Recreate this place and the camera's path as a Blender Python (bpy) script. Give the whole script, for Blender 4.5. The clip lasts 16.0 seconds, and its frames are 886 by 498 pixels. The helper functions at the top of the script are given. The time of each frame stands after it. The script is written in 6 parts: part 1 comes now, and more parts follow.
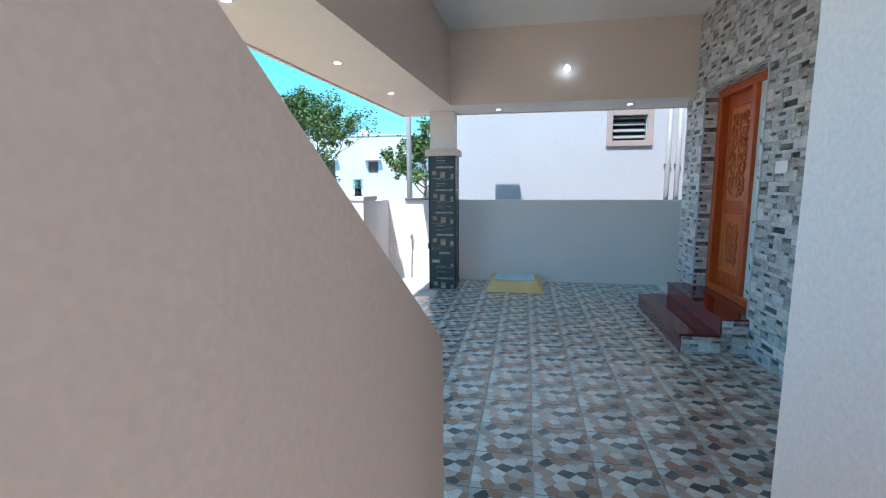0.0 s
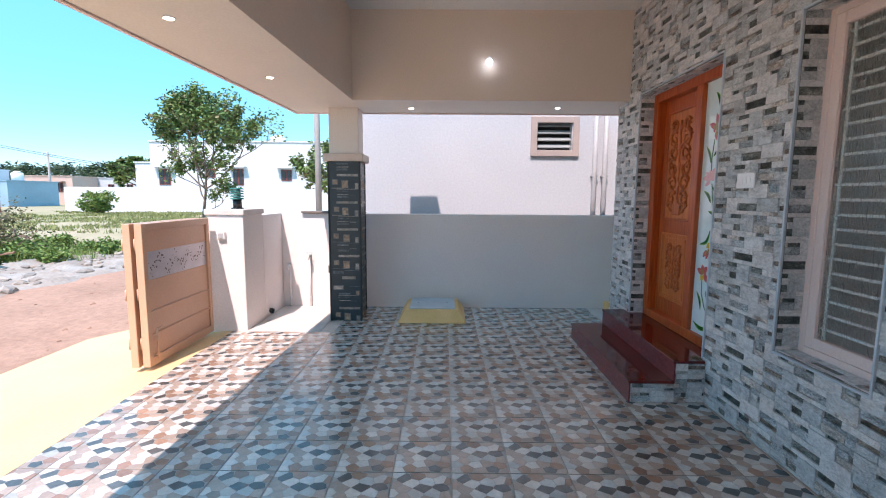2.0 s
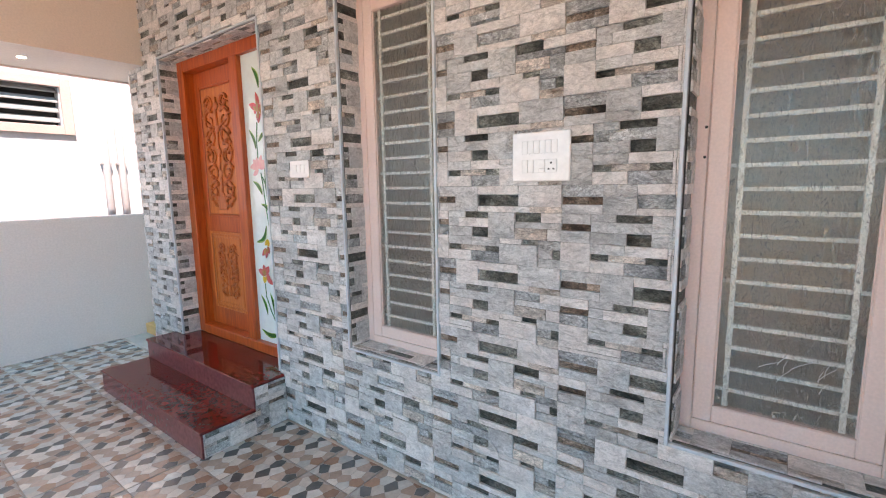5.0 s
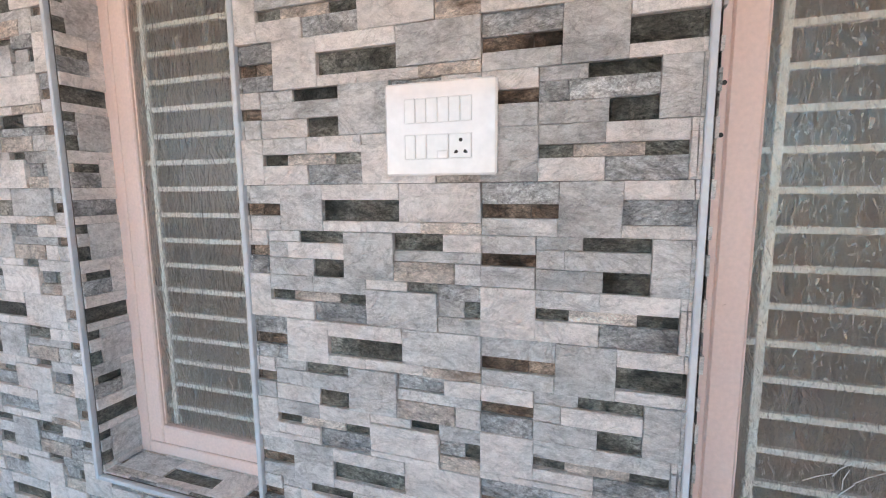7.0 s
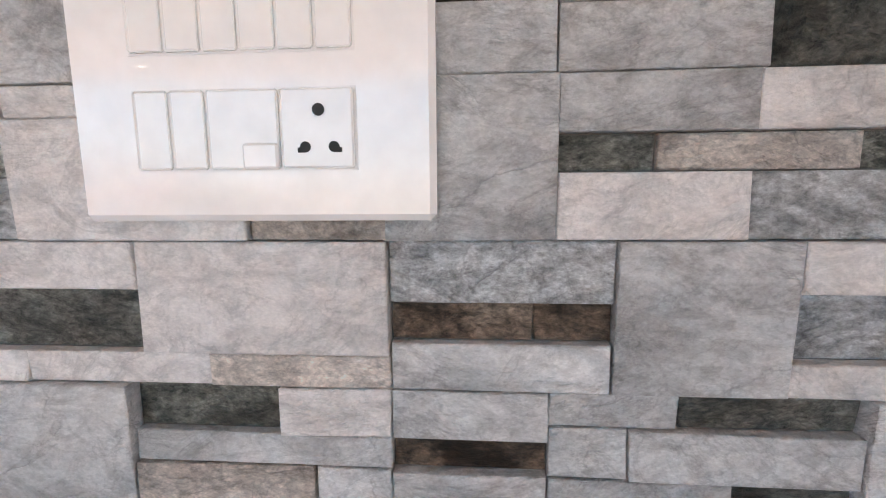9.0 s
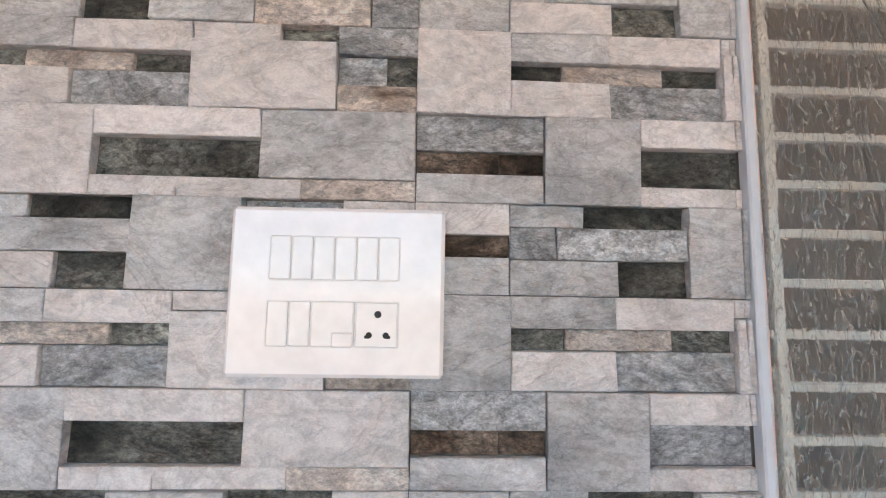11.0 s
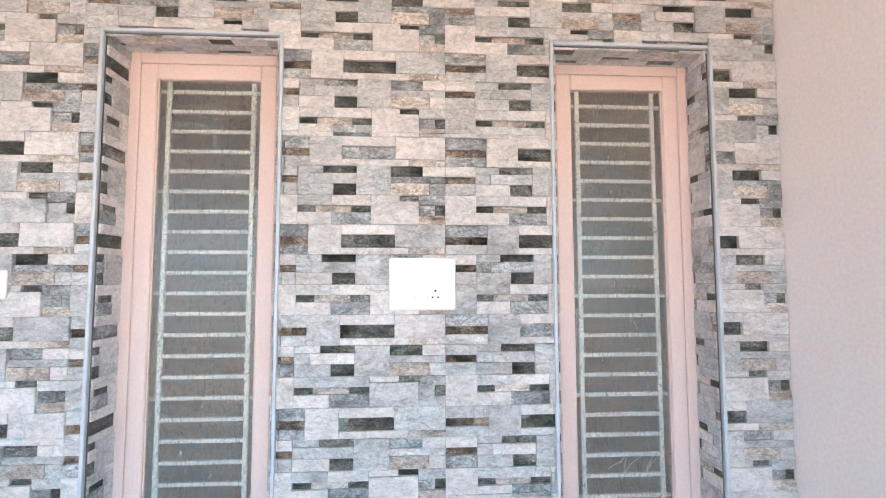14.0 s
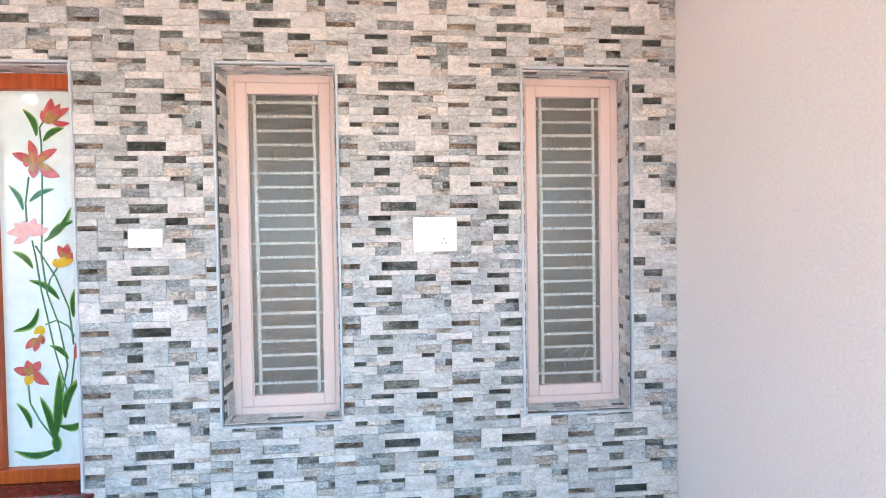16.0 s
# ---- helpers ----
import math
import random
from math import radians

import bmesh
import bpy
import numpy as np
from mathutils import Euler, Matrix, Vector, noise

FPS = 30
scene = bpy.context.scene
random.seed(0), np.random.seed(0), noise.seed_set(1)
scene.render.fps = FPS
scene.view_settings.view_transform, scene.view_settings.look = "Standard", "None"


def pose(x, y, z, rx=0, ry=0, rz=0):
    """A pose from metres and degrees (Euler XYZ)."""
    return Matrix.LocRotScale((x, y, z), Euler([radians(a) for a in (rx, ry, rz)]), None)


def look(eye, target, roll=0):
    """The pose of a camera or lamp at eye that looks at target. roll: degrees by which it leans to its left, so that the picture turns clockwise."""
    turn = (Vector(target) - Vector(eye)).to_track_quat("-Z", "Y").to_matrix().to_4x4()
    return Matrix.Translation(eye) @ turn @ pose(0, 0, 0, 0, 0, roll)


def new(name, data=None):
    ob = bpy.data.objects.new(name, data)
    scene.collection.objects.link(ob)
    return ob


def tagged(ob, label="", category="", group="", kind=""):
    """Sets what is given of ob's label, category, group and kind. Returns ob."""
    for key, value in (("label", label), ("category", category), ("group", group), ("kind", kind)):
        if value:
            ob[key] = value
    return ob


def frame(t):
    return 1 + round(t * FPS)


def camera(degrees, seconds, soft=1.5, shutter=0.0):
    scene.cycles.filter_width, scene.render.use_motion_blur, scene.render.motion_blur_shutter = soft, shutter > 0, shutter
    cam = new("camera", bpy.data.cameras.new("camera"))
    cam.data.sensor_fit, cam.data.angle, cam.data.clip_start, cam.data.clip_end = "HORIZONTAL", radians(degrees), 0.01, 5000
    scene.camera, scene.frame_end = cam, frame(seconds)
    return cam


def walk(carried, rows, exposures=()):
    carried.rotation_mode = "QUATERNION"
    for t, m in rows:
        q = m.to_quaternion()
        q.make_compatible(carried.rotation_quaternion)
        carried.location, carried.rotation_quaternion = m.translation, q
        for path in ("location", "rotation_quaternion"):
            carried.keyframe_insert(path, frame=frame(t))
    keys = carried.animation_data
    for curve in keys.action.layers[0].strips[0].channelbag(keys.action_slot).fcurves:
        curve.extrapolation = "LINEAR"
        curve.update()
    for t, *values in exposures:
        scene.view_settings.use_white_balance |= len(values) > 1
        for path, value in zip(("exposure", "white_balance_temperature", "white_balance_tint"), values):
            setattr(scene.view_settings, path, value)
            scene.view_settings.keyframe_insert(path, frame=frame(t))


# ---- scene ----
cam = camera(88.3, 16.0, soft=1.1)
PATH = [
    (0, (-0.171, 1.095, 1.403), (-0.523, 3.044, 1.125), -0.3),
    (0.5, (-0.161, 1.316, 1.41), (-0.376, 3.291, 1.18), -0.4),
    (1, (-0.102, 1.577, 1.408), (-0.266, 3.558, 1.189), -0.3),
    (1.5, (-0.126, 1.833, 1.395), (-0.231, 3.818, 1.168), 0.0),
    (2, (-0.143, 2.051, 1.416), (-0.156, 4.038, 1.184), 0.4),
    (2.5, (-0.122, 2.226, 1.417), (-0.064, 4.213, 1.199), 0.6),
    (3, (-0.05, 2.397, 1.417), (0.174, 4.374, 1.21), 0.5),
    (3.5, (-0.006, 2.513, 1.428), (0.626, 4.397, 1.203), 0.1),
    (4, (0.009, 2.623, 1.431), (1.143, 4.253, 1.198), -0.6),
    (4.5, (0.023, 2.662, 1.43), (1.455, 4.034, 1.173), -1.0),
    (5, (0.113, 2.714, 1.423), (1.697, 3.903, 1.144), -0.9),
    (5.2, (0.177, 2.741, 1.42), (1.798, 3.879, 1.143), -0.9),
    (7.3, (0.962, 3.184, 1.405), (2.857, 3.747, 1.103), -0.4),
    (7.5, (1.072, 3.206, 1.408), (2.973, 3.727, 1.073), -0.3),
    (8, (1.237, 3.237, 1.404), (3.154, 3.66, 1.023), -0.3),
    (8.5, (1.33, 3.269, 1.418), (3.277, 3.552, 1.061), -0.4),
    (9, (1.37, 3.289, 1.451), (3.344, 3.433, 1.165), -0.5),
    (9.5, (1.36, 3.3, 1.477), (3.351, 3.363, 1.295), -0.5),
    (10, (1.321, 3.32, 1.502), (3.32, 3.297, 1.462), -0.2),
    (10.2, (1.302, 3.326, 1.513), (3.302, 3.279, 1.511), 0.0),
    (12.3, (0.78, 3.333, 1.505), (2.719, 3.328, 1.994), 2.1),
    (12.5, (0.709, 3.356, 1.516), (2.66, 3.323, 1.957), 1.7),
    (13, (0.512, 3.424, 1.544), (2.485, 3.321, 1.855), 1.0),
    (13.5, (0.349, 3.434, 1.539), (2.331, 3.326, 1.784), 0.4),
    (14, (0.121, 3.441, 1.532), (2.113, 3.327, 1.664), -0.1),
    (14.5, (-0.059, 3.473, 1.53), (1.935, 3.34, 1.605), -0.3),
    (15, (-0.271, 3.548, 1.506), (1.722, 3.379, 1.547), -0.4),
    (15.5, (-0.426, 3.578, 1.513), (1.565, 3.396, 1.527), -0.7),
    (16, (-0.651, 3.563, 1.488), (1.343, 3.408, 1.448), -0.9),
]
walk(cam, [(t, look(eye, target, roll)) for t, eye, target, roll in PATH],
     exposures=[(0.0, 2.2, 5850, 13), (1.0, 1.98, 5950, 14), (2.0, 2.2, 6850, 28), (2.6, 2.28, 7350, 34), (3.5, 2.58, 7950, 37), (5.0, 3.3, 7950, 35), (7.5, 3.42, 7700, 35), (9.0, 3.3, 7700, 36), (10.0, 3.25, 7700, 36), (12.5, 3.75, 7100, 30), (16.0, 3.9, 7200, 32)])

# ---- world and light ----
world = bpy.data.worlds.new("world")
scene.world = world
world.use_nodes = True
wn = world.node_tree
sky = wn.nodes.new("ShaderNodeTexSky")
sky.sky_type = 'NISHITA'
sky.sun_disc = False
sky.sun_elevation = radians(58)
sky.sun_rotation = radians(197)
sky.air_density = 0.8
sky.dust_density = 0.0
sky.ozone_density = 3.0
wn.nodes["Background"].inputs["Strength"].default_value = 0.15
tint = wn.nodes.new("ShaderNodeHueSaturation")
tint.inputs["Hue"].default_value = 0.488
tint.inputs["Saturation"].default_value = 2.05
tint.inputs["Value"].default_value = 1.6
even = wn.nodes.new("ShaderNodeGamma")
even.inputs["Gamma"].default_value = 0.56
wn.links.new(sky.outputs[0], even.inputs["Color"])
wn.links.new(even.outputs[0], tint.inputs["Color"])
clear = wn.nodes.new("ShaderNodeMix")
clear.data_type = 'RGBA'
clear.inputs["Factor"].default_value = 0.72
clear.inputs["B"].default_value = (0.42, 1.28, 1.78, 1)
wn.links.new(tint.outputs[0], clear.inputs["A"])
wn.links.new(clear.outputs["Result"], wn.nodes["Background"].inputs["Color"])

sun_data = bpy.data.lights.new("sun", 'SUN')
sun_data.energy = 1.4
sun_data.angle = radians(0.53)
sun_data.color = (1.0, 0.95, 0.88)
sun = new("sun", sun_data)
sun.matrix_world = look((-1.8, -6.0, 10.0), (0, 0, 0))


# ---- materials ----
def mat(name, base, rough=0.6, other=None, fine=60.0, coarse=3.0, bump=0.15, metal=0.0, spread=0.0, coat=0.0, amount=0.5, dist=0.004):
    """Two-scale mottled surface: base to other by coarse noise, fine grain in brightness and relief, spread by piece."""
    m = bpy.data.materials.new(name)
    m.use_nodes = True
    t = m.node_tree
    n, l = t.nodes, t.links
    b = n["Principled BSDF"]
    b.inputs["Roughness"].default_value = rough
    b.inputs["Metallic"].default_value = metal
    b.inputs["Coat Weight"].default_value = coat
    other = other or tuple(c * 0.86 for c in base)
    co = n.new("ShaderNodeTexCoord")
    geo = n.new("ShaderNodeNewGeometry")
    info = n.new("ShaderNodeObjectInfo")
    add = n.new("ShaderNodeMath")
    add.operation = 'ADD'
    l.new(geo.outputs["Random Per Island"], add.inputs[0])
    l.new(info.outputs["Random"], add.inputs[1])
    frac = n.new("ShaderNodeMath")
    frac.operation = 'FRACT'
    l.new(add.outputs[0], frac.inputs[0])
    big = n.new("ShaderNodeTexNoise")
    big.noise_dimensions = '4D'
    big.inputs["Scale"].default_value = coarse
    big.inputs["Detail"].default_value = 5
    l.new(geo.outputs["Position"], big.inputs["Vector"])
    if spread:
        w = n.new("ShaderNodeMath")
        w.operation = 'MULTIPLY'
        w.inputs[1].default_value = 40
        l.new(frac.outputs[0], w.inputs[0])
        l.new(w.outputs[0], big.inputs["W"])
    ramp = n.new("ShaderNodeMapRange")
    ramp.inputs["From Min"].default_value = 0.5 - 0.3 * amount
    ramp.inputs["From Max"].default_value = 0.5 + 0.3 * amount
    l.new(big.outputs["Fac"], ramp.inputs["Value"])
    mix = n.new("ShaderNodeMix")
    mix.data_type = 'RGBA'
    mix.inputs["A"].default_value = (*base, 1)
    mix.inputs["B"].default_value = (*other, 1)
    l.new(ramp.outputs[0], mix.inputs["Factor"])
    small = n.new("ShaderNodeTexNoise")
    small.inputs["Scale"].default_value = fine
    small.inputs["Detail"].default_value = 6
    l.new(geo.outputs["Position"], small.inputs["Vector"])
    val = n.new("ShaderNodeMapRange")
    val.inputs["To Min"].default_value = 0.88 - 0.25 * amount * bump
    val.inputs["To Max"].default_value = 1.12 + 0.25 * amount * bump
    l.new(small.outputs["Fac"], val.inputs["Value"])
    hsv = n.new("ShaderNodeHueSaturation")
    l.new(mix.outputs["Result"], hsv.inputs["Color"])
    last = val.outputs[0]
    if spread:
        sp = n.new("ShaderNodeMapRange")
        sp.inputs["To Min"].default_value = 1 - spread
        sp.inputs["To Max"].default_value = 1 + spread
        l.new(frac.outputs[0], sp.inputs["Value"])
        mu = n.new("ShaderNodeMath")
        mu.operation = 'MULTIPLY'
        l.new(last, mu.inputs[0])
        l.new(sp.outputs[0], mu.inputs[1])
        last = mu.outputs[0]
    l.new(last, hsv.inputs["Value"])
    l.new(hsv.outputs[0], b.inputs["Base Color"])
    if bump:
        bp = n.new("ShaderNodeBump")
        bp.inputs["Strength"].default_value = bump
        bp.inputs["Distance"].default_value = dist
        l.new(small.outputs["Fac"], bp.inputs["Height"])
        l.new(bp.outputs[0], b.inputs["Normal"])
    return m


def wood(name, base, dark, axis=2, rough=0.42, coat=0.06):
    m = mat(name, base, rough, dark, 120, 5, 0.1, coat=coat)
    t = m.node_tree
    n, l = t.nodes, t.links
    big = [x for x in n if x.type == 'TEX_NOISE' and x.noise_dimensions == '4D'][0]
    geo = [x for x in n if x.type == 'NEW_GEOMETRY'][0]
    mp = n.new("ShaderNodeMapping")
    mp.inputs["Scale"].default_value = [(0.7 if i == axis else 9) for i in range(3)]
    l.new(geo.outputs["Position"], mp.inputs["Vector"])
    l.new(mp.outputs[0], big.inputs["Vector"])
    big.inputs["Distortion"].default_value = 1.2
    return m


def glow(name, color, strength):
    m = bpy.data.materials.new(name)
    m.use_nodes = True
    b = m.node_tree.nodes["Principled BSDF"]
    b.inputs["Base Color"].default_value = (*color, 1)
    b.inputs["Emission Color"].default_value = (*color, 1)
    b.inputs["Emission Strength"].default_value = strength
    return m


def glass(name, rough, relief, color=(0.9, 0.95, 0.93), clear=1.0):
    m = bpy.data.materials.new(name)
    m.use_nodes = True
    n, l = m.node_tree.nodes, m.node_tree.links
    b = n["Principled BSDF"]
    b.inputs["Base Color"].default_value = (*color, 1)
    b.inputs["Transmission Weight"].default_value = clear
    b.inputs["Roughness"].default_value = rough
    b.inputs["IOR"].default_value = 1.45
    geo = n.new("ShaderNodeNewGeometry")
    mp = n.new("ShaderNodeMapping")
    mp.inputs["Scale"].default_value = (1, 1, 0.42)
    l.new(geo.outputs["Position"], mp.inputs["Vector"])
    tex = n.new("ShaderNodeTexNoise")
    tex.inputs["Scale"].default_value = 34
    tex.inputs["Detail"].default_value = 4
    tex.inputs["Roughness"].default_value = 0.45
    tex.inputs["Distortion"].default_value = 2.2
    l.new(mp.outputs[0], tex.inputs["Vector"])
    bp = n.new("ShaderNodeBump")
    bp.inputs["Strength"].default_value = relief
    bp.inputs["Distance"].default_value = 0.0036
    l.new(tex.outputs["Fac"], bp.inputs["Height"])
    l.new(bp.outputs[0], b.inputs["Normal"])
    streak = n.new("ShaderNodeTexNoise")
    streak.inputs["Scale"].default_value = 70
    streak.inputs["Detail"].default_value = 5
    streak.inputs["Distortion"].default_value = 3.0
    l.new(mp.outputs[0], streak.inputs["Vector"])
    for sock, a, z, lo, hi in (("Roughness", 0.4, 0.7, rough, rough + 0.14), ("Transmission Weight", 0.5, 0.68, clear, clear - 0.26)):
        r = n.new("ShaderNodeMapRange")
        for k, x in (("From Min", a), ("From Max", z), ("To Min", lo), ("To Max", hi)):
            r.inputs[k].default_value = x
        l.new(streak.outputs["Fac"], r.inputs["Value"])
        l.new(r.outputs[0], b.inputs[sock])
    return m


def stone(name, light, mid, dark, spread, rugged):
    """Split stone: cloudy tones and speckle, with creases and pits darkened in colour as if shaded, offset for each
    block.
    """
    m = bpy.data.materials.new(name)
    m.use_nodes = True
    n, l = m.node_tree.nodes, m.node_tree.links
    b = n["Principled BSDF"]
    geo = n.new("ShaderNodeNewGeometry")
    info = n.new("ShaderNodeObjectInfo")
    add = n.new("ShaderNodeMath")
    add.operation = 'ADD'
    l.new(geo.outputs["Random Per Island"], add.inputs[0])
    l.new(info.outputs["Random"], add.inputs[1])
    frac = n.new("ShaderNodeMath")
    frac.operation = 'FRACT'
    l.new(add.outputs[0], frac.inputs[0])
    w = n.new("ShaderNodeMath")
    w.operation = 'MULTIPLY'
    w.inputs[1].default_value = 60
    l.new(frac.outputs[0], w.inputs[0])
    mp = n.new("ShaderNodeMapping")
    mp.inputs["Rotation"].default_value = (radians(28), 0, 0)
    mp.inputs["Scale"].default_value = (1, 0.75, 1.3)
    l.new(geo.outputs["Position"], mp.inputs["Vector"])

    def tex(scale, detail, rough, distort):
        t = n.new("ShaderNodeTexNoise")
        t.noise_dimensions = '4D'
        t.inputs["Scale"].default_value = scale
        t.inputs["Detail"].default_value = detail
        t.inputs["Roughness"].default_value = rough
        t.inputs["Distortion"].default_value = distort
        l.new(mp.outputs[0], t.inputs["Vector"])
        l.new(w.outputs[0], t.inputs["W"])
        return t

    def ranged(sock, a, b, lo, hi):
        r = n.new("ShaderNodeMapRange")
        for k, x in (("From Min", a), ("From Max", b), ("To Min", lo), ("To Max", hi)):
            r.inputs[k].default_value = x
        l.new(sock, r.inputs["Value"])
        return r.outputs[0]

    def joined(op, a, b):
        k = n.new("ShaderNodeMath")
        k.operation = op
        for i, x in enumerate((a, b)):
            if isinstance(x, float):
                k.inputs[i].default_value = x
            else:
                l.new(x, k.inputs[i])
        return k.outputs[0]

    cloud = tex(8, 8, 0.62, 0.5).outputs["Fac"]
    ramp = n.new("ShaderNodeValToRGB")
    e = ramp.color_ramp.elements
    e[0].position, e[0].color = 0.27 + 0.08 * rugged, (*dark, 1)
    e[1].position, e[1].color = 0.66, (*light, 1)
    k = e.new(0.47)
    k.color = (*mid, 1)
    l.new(cloud, ramp.inputs["Fac"])
    ridge = tex(38, 10, 0.7, 1.2).outputs["Fac"]
    chip = tex(120, 6, 0.75, 0.5).outputs["Fac"]
    grit = tex(480, 2, 0.6, 0.0).outputs["Fac"]

    def crease(scale, distort):
        return joined('ABSOLUTE', joined('SUBTRACT', tex(scale, 7, 0.62, distort).outputs["Fac"], 0.5), 0.0)

    fold = crease(6.5, 1.4)
    last = ranged(frac.outputs[0], 0.0, 1.0, 1 - spread, 1 + spread)
    # low parts of the relief also get darker colour, painting in their shade
    for o in (ranged(ridge, 0.36, 0.56, 1 - 0.55 * rugged, 1 + 0.18 * rugged), ranged(chip, 0.34, 0.64, 1 - 0.9 * rugged ** 3, 1 + 0.9 * rugged ** 3),
              ranged(grit, 0.3, 0.7, 1 - 0.22 * rugged, 1 + 0.22 * rugged), ranged(fold, 0.0, 0.016, 1 - 0.42 * rugged, 1.0), ranged(crease(17, 1.0), 0.0, 0.022, 1 - 0.3 * rugged, 1.0)):
        last = joined('MULTIPLY', last, o)
    hsv = n.new("ShaderNodeHueSaturation")
    l.new(ramp.outputs[0], hsv.inputs["Color"])
    l.new(last, hsv.inputs["Value"])
    l.new(hsv.outputs[0], b.inputs["Base Color"])
    l.new(ranged(chip, 0.3, 0.7, 0.26, 0.5), b.inputs["Roughness"])
    relief = joined('ADD', joined('MULTIPLY', chip, 0.5), joined('ADD', ranged(fold, 0.0, 0.07, 0.0, 0.6), ridge))
    bp = n.new("ShaderNodeBump")
    bp.inputs["Strength"].default_value = 0.5 + 0.4 * rugged
    bp.inputs["Distance"].default_value = 0.013
    l.new(relief, bp.inputs["Height"])
    l.new(bp.outputs[0], b.inputs["Normal"])
    return m


PAINT_WHITE = mat("white_paint", (0.95, 0.875, 0.85), 0.55, (0.93, 0.855, 0.83), 90, 1.2, 0.12)
PAINT_TAN = mat("tan_paint", (0.64, 0.50, 0.405), 0.6, (0.62, 0.48, 0.39), 90, 1.2, 0.06)
# the parapet's tan, lightened for the beams in place of more light there
PAINT_TAN_LIFTED = mat("tan_paint_lifted", (0.80, 0.645, 0.54), 0.6, (0.77, 0.615, 0.515), 90, 1.2, 0.12)
PAINT_CREAM = mat("cream_soffit_paint", (0.80, 0.71, 0.63), 0.6, (0.77, 0.68, 0.61), 90, 1.5, 0.1)
PAINT_WALL = mat("compound_wall_paint", (0.86, 0.76, 0.72), 0.65, (0.82, 0.72, 0.68), 70, 0.9, 0.2)
PAINT_NEIGH = mat("neighbour_plaster", (0.52, 0.53, 0.56), 0.75, (0.48, 0.49, 0.52), 40, 0.7, 0.35)
PAINT_PINK = mat("pink_frame_paint", (0.87, 0.66, 0.605), 0.4, (0.84, 0.63, 0.575), 120, 3, 0.08)
CEIL = mat("ceiling_paint", (0.88, 0.86, 0.84), 0.7, (0.84, 0.82, 0.80), 60, 1.0, 0.1)
YELLOW = mat("yellow_paint", (0.80, 0.57, 0.30), 0.7, (0.75, 0.52, 0.27), 50, 1.5, 0.3)
YELLOW2 = mat("yellow_plinth_paint", (0.90, 0.55, 0.24), 0.6, (0.78, 0.46, 0.17), 50, 4, 0.2)
GROUT = mat("grey_grout", (0.26, 0.25, 0.235), 0.9, None, 80, 5, 0.2)
S_LIGHT = stone("stone_light", (0.91, 0.855, 0.835), (0.85, 0.795, 0.775), (0.67, 0.63, 0.61), 0.07, 0.40)
S_GREY = stone("stone_grey", (0.79, 0.775, 0.77), (0.655, 0.65, 0.65), (0.45, 0.45, 0.45), 0.10, 0.52)
S_BLUE = stone("stone_blue_grey", (0.66, 0.67, 0.675), (0.45, 0.465, 0.475), (0.17, 0.18, 0.188), 0.2, 0.8)
S_DARK = stone("stone_dark", (0.34, 0.34, 0.31), (0.135, 0.138, 0.122), (0.014, 0.014, 0.012), 0.4, 0.97)
S_BROWN = stone("stone_buff", (0.83, 0.75, 0.70), (0.69, 0.60, 0.54), (0.32, 0.23, 0.175), 0.18, 0.72)
S_RUST = stone("stone_rust", (0.52, 0.41, 0.33), (0.27, 0.19, 0.145), (0.025, 0.016, 0.011), 0.3, 0.97)
STONES = (S_LIGHT, S_GREY, S_BLUE, S_DARK, S_BROWN, S_RUST)
TRIM_BLUE = mat("pale_blue_tile_trim", (0.62, 0.67, 0.72), 0.35, None, 60, 8, 0.05)
GRANITE = mat("red_granite", (0.22, 0.018, 0.015), 0.06, (0.06, 0.007, 0.007), 220, 40, 0.0, coat=0.0, amount=0.9)
GRANITE_EDGE = mat("granite_polished_edge", (0.27, 0.065, 0.068), 0.14, (0.13, 0.028, 0.03), 200, 40, 0.0, amount=0.9)
WOOD_FRAME = wood("orange_teak_frame", (0.58, 0.105, 0.014), (0.40, 0.055, 0.008))
WOOD_LEAF = wood("orange_teak_panel", (0.70, 0.19, 0.035), (0.54, 0.115, 0.018))
WOOD_CARVE = wood("carved_teak", (0.62, 0.15, 0.028), (0.42, 0.075, 0.014))
PLASTIC = mat("white_switch_plastic", (0.93, 0.88, 0.865), 0.10, (0.91, 0.88, 0.86), 40, 3, 0.0, coat=0.4)
PLASTIC2 = mat("white_rocker_plastic", (0.91, 0.88, 0.86), 0.12, (0.90, 0.87, 0.85), 40, 3, 0.0, coat=0.3)
BLACK = mat("black_gap", (0.012, 0.012, 0.012), 0.6)
BAR_WHITE = mat("white_grille_paint", (0.93, 0.93, 0.93), 0.4, None, 80, 5, 0.05)
OBSCURE = glass("rippled_obscure_glass", 0.02, 1.0, (0.98, 0.97, 0.92), 0.975)
PAINTED_GLASS = mat("milky_painted_glass", (0.72, 0.86, 0.87), 0.05, (0.78, 0.88, 0.88), 20, 2.0, 0.0, coat=0.8)
C_TILE = mat("black_column_tile", (0.008, 0.014, 0.017), 0.3, (0.022, 0.032, 0.036), 60, 12, 0.5, amount=0.8)
C_GREY = mat("column_tile_grey", (0.15, 0.165, 0.175), 0.4, (0.035, 0.043, 0.047), 90, 30, 0.6, spread=0.4)
C_BROWN = mat("column_tile_brown", (0.46, 0.30, 0.19), 0.4, (0.16, 0.10, 0.07), 90, 30, 0.6, spread=0.3)
C_PALE = mat("column_tile_pale", (0.44, 0.36, 0.30), 0.35, (0.20, 0.165, 0.135), 90, 30, 0.6, spread=0.3)
GATE = mat("peach_gate_paint", (0.68, 0.39, 0.255), 0.32, (0.63, 0.36, 0.235), 60, 3, 0.05)
